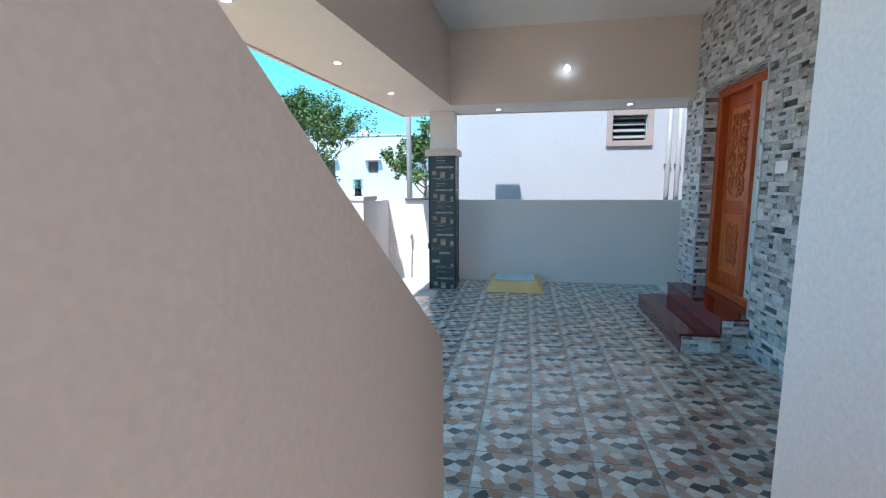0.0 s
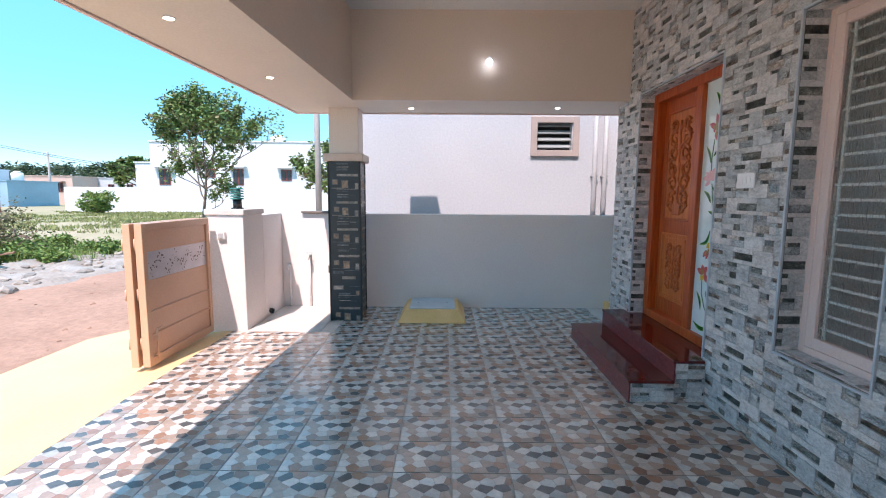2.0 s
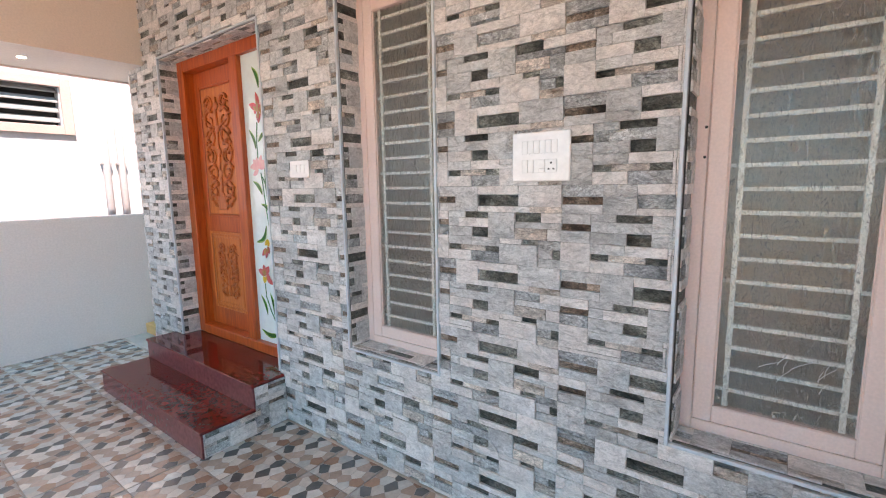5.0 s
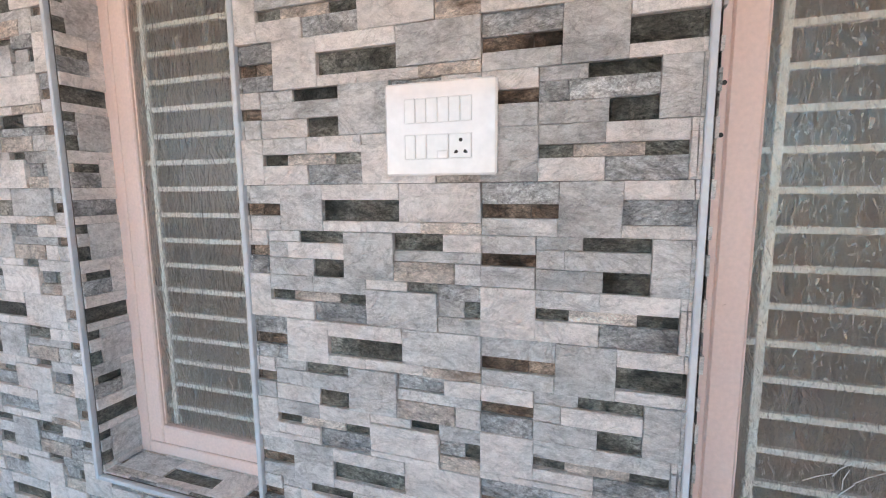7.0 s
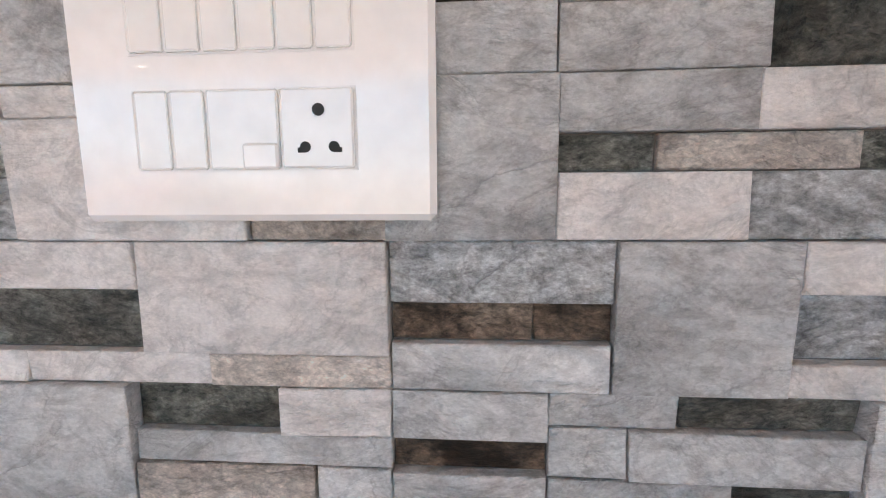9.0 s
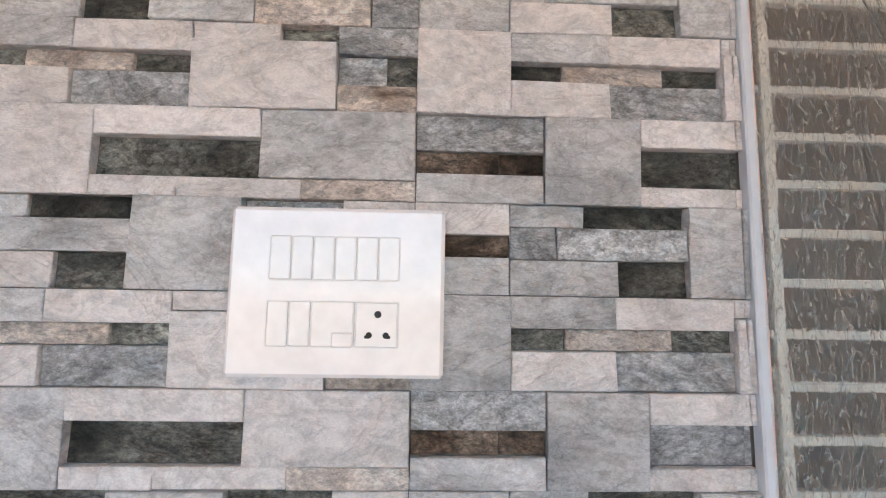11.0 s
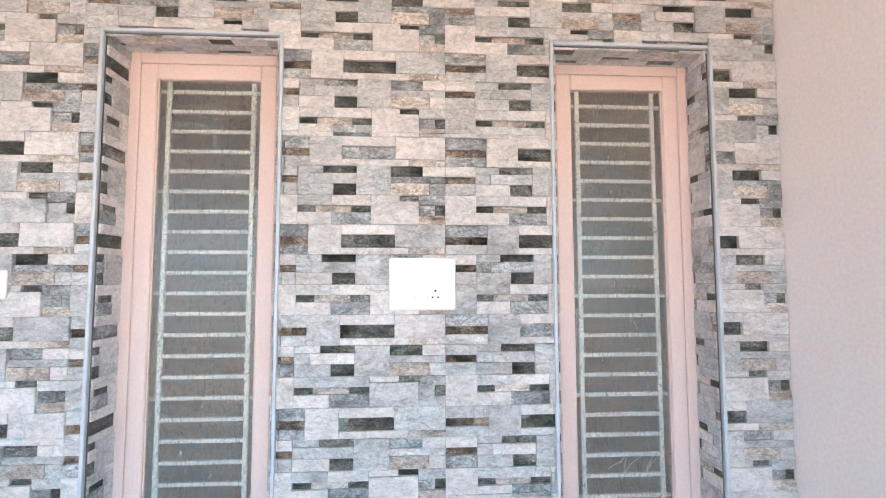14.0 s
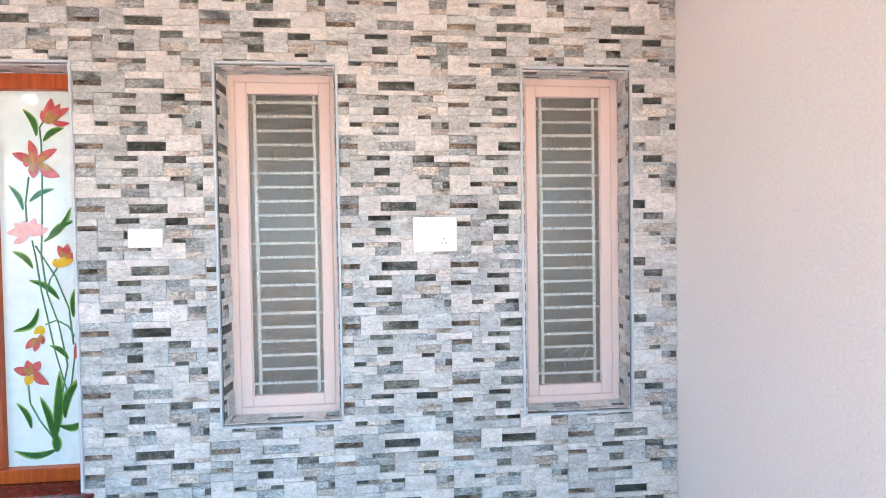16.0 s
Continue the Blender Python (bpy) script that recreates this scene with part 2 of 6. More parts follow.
GATE_PLATE = mat("silver_gate_plate", (0.60, 0.56, 0.60), 0.3, (0.52, 0.49, 0.52), 90, 10, 0.1, metal=0.3)
METAL_LID = mat("grey_white_cover_lid", (0.58, 0.60, 0.62), 0.35, (0.48, 0.50, 0.52), 60, 6, 0.15)
# white pipe greyed in place of its shading, to show against the sunlit wall
PVC_DARKENED = mat("darkened_white_pipe", (0.44, 0.43, 0.44), 0.45, None, 40, 4, 0.05)
PVC = mat("white_pvc_pipe", (0.78, 0.74, 0.72), 0.35, None, 40, 4, 0.05)
STEEL = mat("steel", (0.6, 0.6, 0.6), 0.25, None, 60, 4, 0.05, metal=1.0)
LAMP_GREEN = mat("teal_lamp_slat", (0.02, 0.22, 0.19), 0.35, None, 60, 4, 0.05)
LAMP_BLACK = mat("black_lamp_body", (0.015, 0.02, 0.025), 0.4, None, 60, 4, 0.05)
LOUVRE = mat("pale_louvre_glass", (0.34, 0.36, 0.36), 0.2, None, 60, 4, 0.0)
DOWN = glow("lit_downlight", (1.0, 0.93, 0.82), 6.0)
BULB = glow("lit_bulb", (0.66, 0.86, 1.0), 2.4)
ROOM = mat("dim_room_paint", (0.62, 0.56, 0.48), 0.8, (0.56, 0.51, 0.44), 20, 1.0, 0.1)
F_GREY = mat("pebble_tile_grey", (0.66, 0.65, 0.625), 0.2, (0.46, 0.46, 0.45), 60, 20, 0.4, coat=0.35, spread=0.25, amount=0.8)
F_PALE = mat("pebble_tile_pale", (0.74, 0.675, 0.62), 0.2, (0.55, 0.505, 0.46), 60, 20, 0.4, coat=0.35, spread=0.18, amount=0.9)
F_DARK = mat("pebble_tile_dark", (0.06, 0.068, 0.07), 0.2, (0.13, 0.135, 0.135), 60, 20, 0.4, coat=0.35, spread=0.3, amount=0.9)
F_RUST = mat("pebble_tile_rust", (0.40, 0.23, 0.16), 0.2, (0.29, 0.175, 0.125), 60, 20, 0.4, coat=0.35, spread=0.25, amount=0.8)
F_BROWN = mat("pebble_tile_brown", (0.50, 0.375, 0.305), 0.2, (0.37, 0.285, 0.235), 60, 20, 0.4, coat=0.35, spread=0.2, amount=0.8)
F_BASE = mat("pebble_tile_joint", (0.38, 0.335, 0.30), 0.4, (0.28, 0.25, 0.225), 60, 20, 0.3)
F_GROUT = mat("floor_grout", (0.72, 0.60, 0.52), 0.85, (0.34, 0.29, 0.25), 60, 3, 0.2)
CONCRETE = mat("rough_concrete_strip", (0.66, 0.61, 0.57), 0.85, (0.54, 0.49, 0.45), 50, 5, 0.4)
SOIL = mat("dry_field_soil", (0.46, 0.36, 0.25), 0.95, (0.30, 0.29, 0.15), 3, 0.22, 0.5, amount=0.6, dist=0.05)
ROAD = mat("red_earth_road", (0.47, 0.275, 0.195), 0.95, (0.35, 0.20, 0.14), 9, 1.1, 0.9, amount=0.8, dist=0.03)
RUBBLE = mat("grey_rubble", (0.40, 0.37, 0.34), 0.9, (0.27, 0.20, 0.15), 14, 1.5, 0.7, amount=0.9, spread=0.3, dist=0.03)
LEAF = mat("green_leaf", (0.10, 0.19, 0.045), 0.5, (0.15, 0.20, 0.055), 20, 2.0, 0.0, spread=0.4)
LEAF_DRY = mat("dry_leaf", (0.20, 0.17, 0.07), 0.6, (0.14, 0.13, 0.06), 20, 2.0, 0.0, spread=0.4)
WEED = mat("bright_weed_leaf", (0.12, 0.22, 0.04), 0.55, (0.18, 0.24, 0.06), 20, 1.0, 0.0, spread=0.35)
GRASS = mat("pale_grass", (0.27, 0.27, 0.10), 0.7, (0.20, 0.24, 0.08), 20, 0.5, 0.0, spread=0.3)
BARK = mat("grey_brown_bark", (0.22, 0.16, 0.12), 0.9, (0.14, 0.10, 0.08), 40, 6, 0.6)
FAR_WHITE = mat("far_white_plaster", (0.66, 0.68, 0.70), 0.8, (0.60, 0.63, 0.66), 5, 0.3, 0.1)
FAR_GREY = mat("far_grey_plaster", (0.52, 0.54, 0.56), 0.8, (0.45, 0.47, 0.50), 5, 0.4, 0.1)
FAR_PINK = mat("far_pink_plaster", (0.62, 0.45, 0.38), 0.8, None, 5, 0.4, 0.1)
FAR_BLUE = mat("far_blue_plaster", (0.30, 0.48, 0.60), 0.8, None, 5, 0.4, 0.1)
BRICK = mat("red_brick_far", (0.42, 0.13, 0.08), 0.9, (0.33, 0.10, 0.06), 12, 2, 0.4)
WIN_RED = mat("red_brown_shutter", (0.20, 0.05, 0.04), 0.5)
WIN_DARK = mat("dark_window_glass", (0.03, 0.035, 0.04), 0.15)
POLE = mat("grey_concrete_pole", (0.42, 0.38, 0.35), 0.85, None, 20, 3, 0.2)
PALM = mat("far_palm_green", (0.05, 0.09, 0.035), 0.7, (0.035, 0.065, 0.03), 2, 0.3, 0.0)
TANK = mat("white_water_tank", (0.82, 0.82, 0.82), 0.5)
PETAL_RED = mat("painted_red_petal", (0.56, 0.05, 0.07), 0.1, (0.66, 0.17, 0.14), 60, 25, 0.0, amount=0.7)
PETAL_PINK = mat("painted_pink_petal", (0.78, 0.34, 0.38), 0.1, (0.80, 0.48, 0.46), 60, 25, 0.0, amount=0.7)
PETAL_YELLOW = mat("painted_yellow_petal", (0.75, 0.55, 0.04), 0.1, (0.70, 0.35, 0.04), 60, 25, 0.0, amount=0.7)
PAINT_LEAF = mat("painted_green_leaf", (0.006, 0.075, 0.012), 0.1, (0.02, 0.16, 0.025), 60, 18, 0.0, amount=0.7)
PAINT_LEAF_PALE = mat("painted_pale_green_edge", (0.12, 0.34, 0.06), 0.1, (0.26, 0.44, 0.12), 60, 14, 0.0, amount=0.7)
PETAL_GOLD = mat("painted_gold_centre", (0.36, 0.16, 0.05), 0.1, (0.52, 0.30, 0.11), 60, 25, 0.0, amount=0.7)
PAINT_STEM = mat("painted_stem", (0.06, 0.24, 0.12), 0.1, None, 60, 18, 0.0)


# ---- mesh helpers ----
def box(bm, x0, x1, y0, y1, z0, z1, mi=0, ch=0.0):
    """A box; ch cuts its edges."""
    r = bmesh.ops.create_cube(bm, size=1)
    for v in r["verts"]:
        v.co = ((x0 + x1) / 2 + v.co.x * (x1 - x0), (y0 + y1) / 2 + v.co.y * (y1 - y0), (z0 + z1) / 2 + v.co.z * (z1 - z0))
    faces = {f for v in r["verts"] for f in v.link_faces}
    for f in faces:
        f.material_index = mi
    if ch:
        edges = list({e for v in r["verts"] for e in v.link_edges})
        out = bmesh.ops.bevel(bm, geom=edges, offset=ch, segments=1, affect='EDGES')
        for f in out["faces"]:
            f.material_index = mi
    return faces


def cyl(bm, p, q, r, mi=0, n=12, r2=None):
    p, q = Vector(p), Vector(q)
    rot = (q - p).to_track_quat('Z', 'Y').to_matrix().to_4x4()
    out = bmesh.ops.create_cone(bm, cap_ends=True, segments=n, radius1=r, radius2=r if r2 is None else r2, depth=(q - p).length,
                                matrix=Matrix.Translation((p + q) / 2) @ rot)
    for f in {f for v in out["verts"] for f in v.link_faces}:
        f.material_index = mi
        f.smooth = len(f.verts) == 4


def tube(bm, pts, r, mi=0, n=6, taper=1.0):
    """A round tube along points; its radius runs from r to r * taper."""
    pts = [Vector(p) for p in pts]
    rings = []
    for i, p in enumerate(pts):
        d = (pts[min(i + 1, len(pts) - 1)] - pts[max(i - 1, 0)]).normalized()
        a = d.cross(Vector((0.31, 0.17, 0.93)))
        if a.length < 1e-3:
            a = d.cross(Vector((1, 0, 0)))
        a.normalize()
        b = d.cross(a)
        rr = r * (1 + (taper - 1) * i / (len(pts) - 1))
        rings.append([bm.verts.new(p + rr * (math.cos(2 * math.pi * k / n) * a + math.sin(2 * math.pi * k / n) * b)) for k in range(n)])
    for u, v in zip(rings, rings[1:]):
        for k in range(n):
            f = bm.faces.new((u[k], u[(k + 1) % n], v[(k + 1) % n], v[k]))
            f.material_index = mi
            f.smooth = True
    for ring in (rings[0][::-1], rings[-1]):
        bm.faces.new(ring).material_index = mi


def poly(bm, pts, mi=0):
    f = bm.faces.new([bm.verts.new(p) for p in pts])
    f.material_index = mi
    return f


def obj(name, bm, mats, parent=None, label="", category="", group="", kind="", fix=True):
    me = bpy.data.meshes.new(name)
    if fix:
        bmesh.ops.recalc_face_normals(bm, faces=bm.faces)
    bm.to_mesh(me)
    bm.free()
    for m in (mats if isinstance(mats, (list, tuple)) else [mats]):
        me.materials.append(m)
    ob = new(name, me)
    if parent:
        ob.parent = parent
    return tagged(ob, label, category, group, kind)


def part(name, bm, material, parent, label=""):
    return obj(name, bm, material, parent, label)


def one_box(name, b, m, parent=None, ch=0.0, **tags):
    bm = bmesh.new()
    box(bm, *b, ch=ch)
    return obj(name, bm, m, parent, **tags)


def thing(name, label, category, group="", kind="", at=(0, 0, 0)):
    ob = new(name)
    ob.location = at
    ob.empty_display_size = 0.1
    return tagged(ob, label, category, group, kind)


# ---- structure: plan ----
WX = 1.65            # face of the stone-clad wall
BASE_X = 1.666       # plaster behind the stones
WIN_A = (3.906, 4.48, 0.588, 2.358)
WIN_B = (2.40, 2.966, 0.582, 2.354)
DOOR = (5.145, 6.42, 0.275, 2.352)
WALL_Y0, WALL_Y1 = 2.145, 6.97
CEIL_Z = 3.2
SOFFIT_Z = 2.35
BACK_X = 1.89


def wall_with_holes(bm, y0, y1, z0, z1, x0, x1, holes):
    """Wall along y with rectangular holes, as butted boxes."""
    ys = sorted({y0, y1, *[h[0] for h in holes], *[h[1] for h in holes]})
    for a, b in zip(ys, ys[1:]):
        cuts = sorted((h[2], h[3]) for h in holes if h[0] <= a + 1e-6 and h[1] >= b - 1e-6)
        z = z0
        for c0, c1 in cuts:
            if c0 > z:
                box(bm, x0, x1, a, b, z, c0)
            z = c1
        box(bm, x0, x1, a, b, z, z1)


bm = bmesh.new()
wall_with_holes(bm, WALL_Y0, WALL_Y1, -0.02, 3.3, BASE_X, BACK_X, [WIN_A, WIN_B, DOOR])
wall_east = obj("wall_east", bm, GROUT, kind="structure", label="house wall clad in grey split-stone tiles", category="wall")

bm = bmesh.new()
box(bm, 0.38, BASE_X + 1.0, -1.0, WALL_Y0, -0.02, 3.3, ch=0.004)
obj("wall_south", bm, PAINT_WHITE, kind="structure", label="smooth white painted wall of the house", category="wall")

# stair parapet: a wall with a sloping top
bm = bmesh.new()
prof = [(2.435, -0.01), (2.435, 0.932), (0.2, 0.932 + 0.627 * 2.235), (0.2, -0.01)]
for x in (-0.414, -0.55):
    poly(bm, [(x, y, z) for y, z in prof])
bm.verts.ensure_lookup_table()
for i in range(4):
    j = (i + 1) % 4
    bm.faces.new((bm.verts[i], bm.verts[j], bm.verts[4 + j], bm.verts[4 + i]))
bmesh.ops.bevel(bm, geom=list(bm.edges), offset=0.006, segments=2, affect='EDGES')
obj("wall_parapet", bm, PAINT_TAN, kind="structure", label="tan painted stair parapet with a sloping top", category="wall")

# ceiling, beams, soffit
SKEW = 0.055         # the house front runs a little askew of the porch wall


def askew(bm):
    for v in bm.verts:
        if v.co.x < -0.5:
            v.co.x += SKEW * (v.co.y - 6.69)


ROOF_Y = 0.4
bm = bmesh.new()
box(bm, -1.10, BACK_X, ROOF_Y, 6.69, CEIL_Z, 3.3)
askew(bm)
obj("ceiling", bm, CEIL, kind="structure", label="flat white painted porch ceiling", category="ceiling")
bm = bmesh.new()
box(bm, -1.30, -1.08, ROOF_Y, 6.99, SOFFIT_Z, 3.29)
box(bm, -1.08, BACK_X, 6.69, 6.99, SOFFIT_Z, 3.29)
askew(bm)
bmesh.ops.recalc_face_normals(bm, faces=bm.faces)
for f in bm.faces:
    if f.normal.z < -0.9:
        f.material_index = 1
obj("beam", bm, [PAINT_TAN_LIFTED, PAINT_CREAM], kind="structure", label="tan painted porch beams with cream undersides", category="beam")
bm = bmesh.new()
box(bm, -1.885, -1.3003, ROOF_Y, 7.40, SOFFIT_Z, 2.47)
box(bm, -1.3003, BACK_X, 6.9903, 7.40, SOFFIT_Z, 2.47)
askew(bm)
obj("soffit", bm, PAINT_CREAM, kind="structure", label="cream painted projecting slab with downlights", category="soffit")
bm = bmesh.new()
box(bm, -1.915, -1.888, ROOF_Y, 7.425, 2.338, 2.50)
box(bm, -1.888, BACK_X, 7.403, 7.425, 2.338, 2.50)
askew(bm)
obj("trim", bm, PAINT_PINK, kind="structure", label="pinkish drip edge round the slab", category="trim")
one_box("roof_stub", (-1.03, -0.66, 6.66, 6.985, 3.295, 3.60), PAINT_WHITE, kind="structure", label="short plastered column stub on the roof", category="column")

# room behind the windows
bm = bmesh.new()
box(bm, BACK_X, 4.6, 2.0, 2.15, -0.02, 3.3)
# north wall with an added, unseen opening that lets daylight into the room
for x0, x1, za, zb in ((BACK_X, 1.95, -0.02, 3.3), (2.75, 4.6, -0.02, 3.3), (1.95, 2.75, -0.02, 0.6), (1.95, 2.75, 2.7, 3.3)):
    box(bm, x0, x1, 6.97, 7.12, za, zb)
box(bm, 4.6, 4.75, 2.0, 7.12, -0.02, 3.3)
box(bm, BACK_X, 4.6, 2.15, 6.97, -0.02, 0.30)
box(bm, BACK_X, 4.6, 2.15, 6.97, 3.2, 3.3)
obj("wall_room", bm, ROOM, kind="structure", label="plain walls of the room indoors, with an added opening for daylight", category="wall")

# compound walls
CW_Y, CW_Z = 7.77, 1.185
one_box("wall_north", (-2.33, 6.0, CW_Y, CW_Y + 0.12, -0.3, CW_Z), PAINT_WALL, ch=0.004, kind="structure", label="white painted compound wall", category="wall")
one_box("wall_west", (-2.33, -2.21, 7.17, CW_Y - 0.001, -0.3, CW_Z + 0.004), PAINT_WALL, ch=0.004, kind="structure", label="white painted compound wall beside the gate pier", category="wall")
bm = bmesh.new()
box(bm, -2.58, -2.21, 6.68, 7.17, -0.3, 1.205, ch=0.004)
pier = obj("gate_pier", bm, PAINT_WALL, kind="structure", label="white painted gate pier with a pinkish cap", category="pier")
one_box("cap", (-2.60, -2.195, 6.662, 7.19, 1.205, 1.262), mat("pier_cap_paint", (0.78, 0.66, 0.60), 0.55), pier, ch=0.005)
bm = bmesh.new()
box(bm, -1.95, -1.40, 7.73, 7.92, CW_Z + 0.001, CW_Z + 0.028, ch=0.004)
obj("stone_slab", bm, mat("brown_stone", (0.25, 0.19, 0.16), 0.7, (0.16, 0.12, 0.10)), label="loose brown stone slab lying on the compound wall", category="slab")

# floor bed, ground, ramp
one_box("floor", (-2.36, BASE_X, -1.6, CW_Y, -0.10, -0.004), F_GROUT, kind="structure", label="porch floor of pebble-patterned ceramic tiles", category="floor")
one_box("concrete_strip", (-2.205, -1.448, 6.653, CW_Y, -0.003, 0.004), CONCRETE, kind="structure", label="pale cement strip at the foot of the wall", category="floor")
one_box("floor_passage", (BASE_X, 6.0, 6.97, CW_Y, -0.10, -0.001), CONCRETE, kind="structure", label="plain cement floor of the side passage", category="floor")
bm = bmesh.new()
top = [(-2.36, 7.0, 0.0), (-2.36, -1.6, 0.0), (-3.95, -1.6, -0.13), (-3.95, 6.75, -0.13), (-3.70, 7.1, -0.12), (-2.60, 7.1, -0.02)]
a = [bm.verts.new(p) for p in top]
b = [bm.verts.new((p[0], p[1], -0.32)) for p in top]
bm.faces.new(a)
for i in range(6):
    j = (i + 1) % 6
    bm.faces.new((a[i], a[j], b[j], b[i]))
obj("ramp", bm, YELLOW, kind="structure", label="yellow painted concrete ramp in front of the gate", category="ramp")
bm = bmesh.new()
n = 60
rows = [[bm.verts.new(((i / n * 2 - 1) ** 3 * 1500 - 8, (j / n * 2 - 1) ** 3 * 1500 + 12, -0.24)) for i in range(n + 1)] for j in range(n + 1)]
for j in range(n):
    for i in range(n):
        bm.faces.new((rows[j][i], rows[j][i + 1], rows[j + 1][i + 1], rows[j + 1][i]))
for v in bm.verts:
    if -60 < v.co.x < -4.3 and v.co.y < 90:
        v.co.z += 0.05 * noise.noise(v.co * 0.4)
obj("ground", bm, SOIL, kind="structure", label="dry open field with patchy grass and earth", category="ground")


# ---- stone cladding ----
# one 600 x 300 mm tile: blocks (left, right, top, bottom in mm, stone, relief in mm)
TOP_ROW = [(0, 143, 0, 41, 2, 6), (0, 93, 41, 67, 5, 3), (93, 143, 41, 67, 5, 2), (0, 143, 67, 100, 1, 8), (143, 251, 0, 100, 1, 10),
           (251, 430, 0, 33, 0, 9), (251, 430, 33, 77, 3, 1), (430, 600, 0, 77, 0, 10)]
TOP_ROW2 = [(251, 343, 77, 100, 0, 8), (343, 475, 77, 100, 0, 7), (475, 600, 77, 100, 4, 8)]
MID_ROW = [(0, 104, 100, 135, 0, 8), (0, 104, 135, 159, 5, 3), (0, 104, 159, 200, 1, 8), (104, 187, 100, 125, 1, 5), (187, 300, 100, 125, 3, 3),
           (104, 156, 125, 161, 2, 6), (156, 300, 125, 161, 1, 8), (104, 223, 161, 200, 1, 8)]
MID_ROW2 = [(223, 300, 161, 200, 3, 4), (300, 415, 100, 200, 1, 10), (415, 523, 100, 135, 3, 1), (523, 600, 100, 135, 0, 8),
            (415, 600, 135, 158, 1, 6), (415, 545, 158, 200, 4, 8), (545, 600, 158, 200, 1, 8)]
LOW_ROW = [(0, 105, 200, 300, 1, 10), (105, 219, 200, 235, 1, 8), (219, 349, 200, 235, 0, 9), (105, 165, 235, 258, 3, 1), (165, 283, 235, 258, 4, 4),
           (283, 349, 235, 258, 3, 1), (105, 219, 258, 300, 0, 9), (219, 349, 258, 300, 2, 5)]
LOW_ROW2 = [(349, 445, 200, 221, 0, 8), (445, 510, 200, 221, 3, 1), (349, 510, 221, 300, 0, 10), (510, 600, 200, 233, 2, 8),
            (510, 565, 233, 268, 2, 4), (565, 600, 233, 268, 3, 2), (510, 600, 268, 300, 4, 8)]
TILE = TOP_ROW + TOP_ROW2 + MID_ROW + MID_ROW2 + LOW_ROW + LOW_ROW2
# the printed faces of the tile differ in the colour of their blocks
FACES = []
pick = random.Random(5)
for k in range(5):
    cols = []
    for blk in TILE:
        s = blk[4]
        r = pick.random()
        if s == 0 and r < 0.12:
            s = 1
        elif s == 1 and r < 0.08:
            s = 0
        elif s == 1 and r < 0.18:
            s = 2
        elif s == 2 and r < 0.25:
            s = 1
        elif s == 4 and r < 0.3:
            s = 0 if r < 0.2 else 1
        elif s == 3 and r < 0.10:
            s = 2
        cols.append(s)
    FACES.append(cols)


def cut_out(rect, hole):
    """What is left of a rectangle (a0, a1, b0, b1) outside another."""
    a0, a1, b0, b1 = rect
    h0, h1, k0, k1 = hole
    if h0 >= a1 or h1 <= a0 or k0 >= b1 or k1 <= b0:
        return [rect]
    out = []
    if b0 < k0:
        out.append((a0, a1, b0, k0))
    if b1 > k1:
        out.append((a0, a1, k1, b1))
    m0, m1 = max(b0, k0), min(b1, k1)
    if a0 < h0:
        out.append((a0, h0, m0, m1))
    if a1 > h1:
        out.append((h1, a1, m0, m1))
    return out


def blocks(u0, u1, v0, v1, holes, ou, ov):
    """Blocks of the cladding in a rectangle; u runs to the right, v up; ou, ov is a tile's top left corner."""
    for ti in range(math.floor((u0 - ou) / 0.6), math.ceil((u1 - ou) / 0.6)):
        for tj in range(math.floor((ov - v1) / 0.3), math.ceil((ov - v0) / 0.3)):
            face = FACES[(ti * 3 + tj * 2 + (ti * tj) % 3) % 5]
            for i, (l, r, t, b, s, d) in enumerate(TILE):
                a0, a1 = ou + ti * 0.6 + l / 1000, ou + ti * 0.6 + r / 1000
                b0, b1 = ov - tj * 0.3 - b / 1000, ov - tj * 0.3 - t / 1000
                whole = (a0, a1, b0, b1)
                rects = [(max(a0, u0), min(a1, u1), max(b0, v0), min(b1, v1))]
                if rects[0][0] >= rects[0][1] or rects[0][2] >= rects[0][3]:
                    continue
                for h in holes:
                    rects = [q for rr in rects for q in cut_out(rr, h)]
                for q in rects:
                    if q[1] - q[0] > 0.003 and q[3] - q[2] > 0.003:
                        yield q, face[i], d * 1.45 / 1000, i, q == whole


def block_verts(q, d, seed=0, gap=0.0005, ch=0.0009):
    """A block with cut edges and a slightly tilted, uneven face."""
    pk = random.Random(seed)
    tilt = [d * (1 + 0.16 * pk.uniform(-1, 1)) for _ in range(4)]
    slip = [0.0011 * pk.uniform(-1, 1) for _ in range(4)]
    a0, a1, b0, b1 = q[0] + gap, q[1] - gap, q[2] + gap, q[3] - gap
    c = min(ch, d * 0.5, (a1 - a0) * 0.3, (b1 - b0) * 0.3)
    back = [(a0, b0, 0), (a1, b0, 0), (a1, b1, 0), (a0, b1, 0)]
    front = [(a0 + c + slip[0], b0 + c, tilt[0]), (a1 - c + slip[1], b0 + c, tilt[1]), (a1 - c + slip[2], b1 - c, tilt[2]), (a0 + c + slip[3], b1 - c, tilt[3])]
    edge = [(a0 + slip[0], b0, tilt[0] - c), (a1 + slip[1], b0, tilt[1] - c), (a1 + slip[2], b1, tilt[2] - c), (a0 + slip[3], b1, tilt[3] - c)]
    faces = [(8, 9, 10, 11)]
    for i in range(4):
        j = (i + 1) % 4
        faces += [(i, j, 4 + j, 4 + i), (4 + i, 4 + j, 9 + i if i < 3 else 8, 8 + i)]
    return back + edge + front, faces


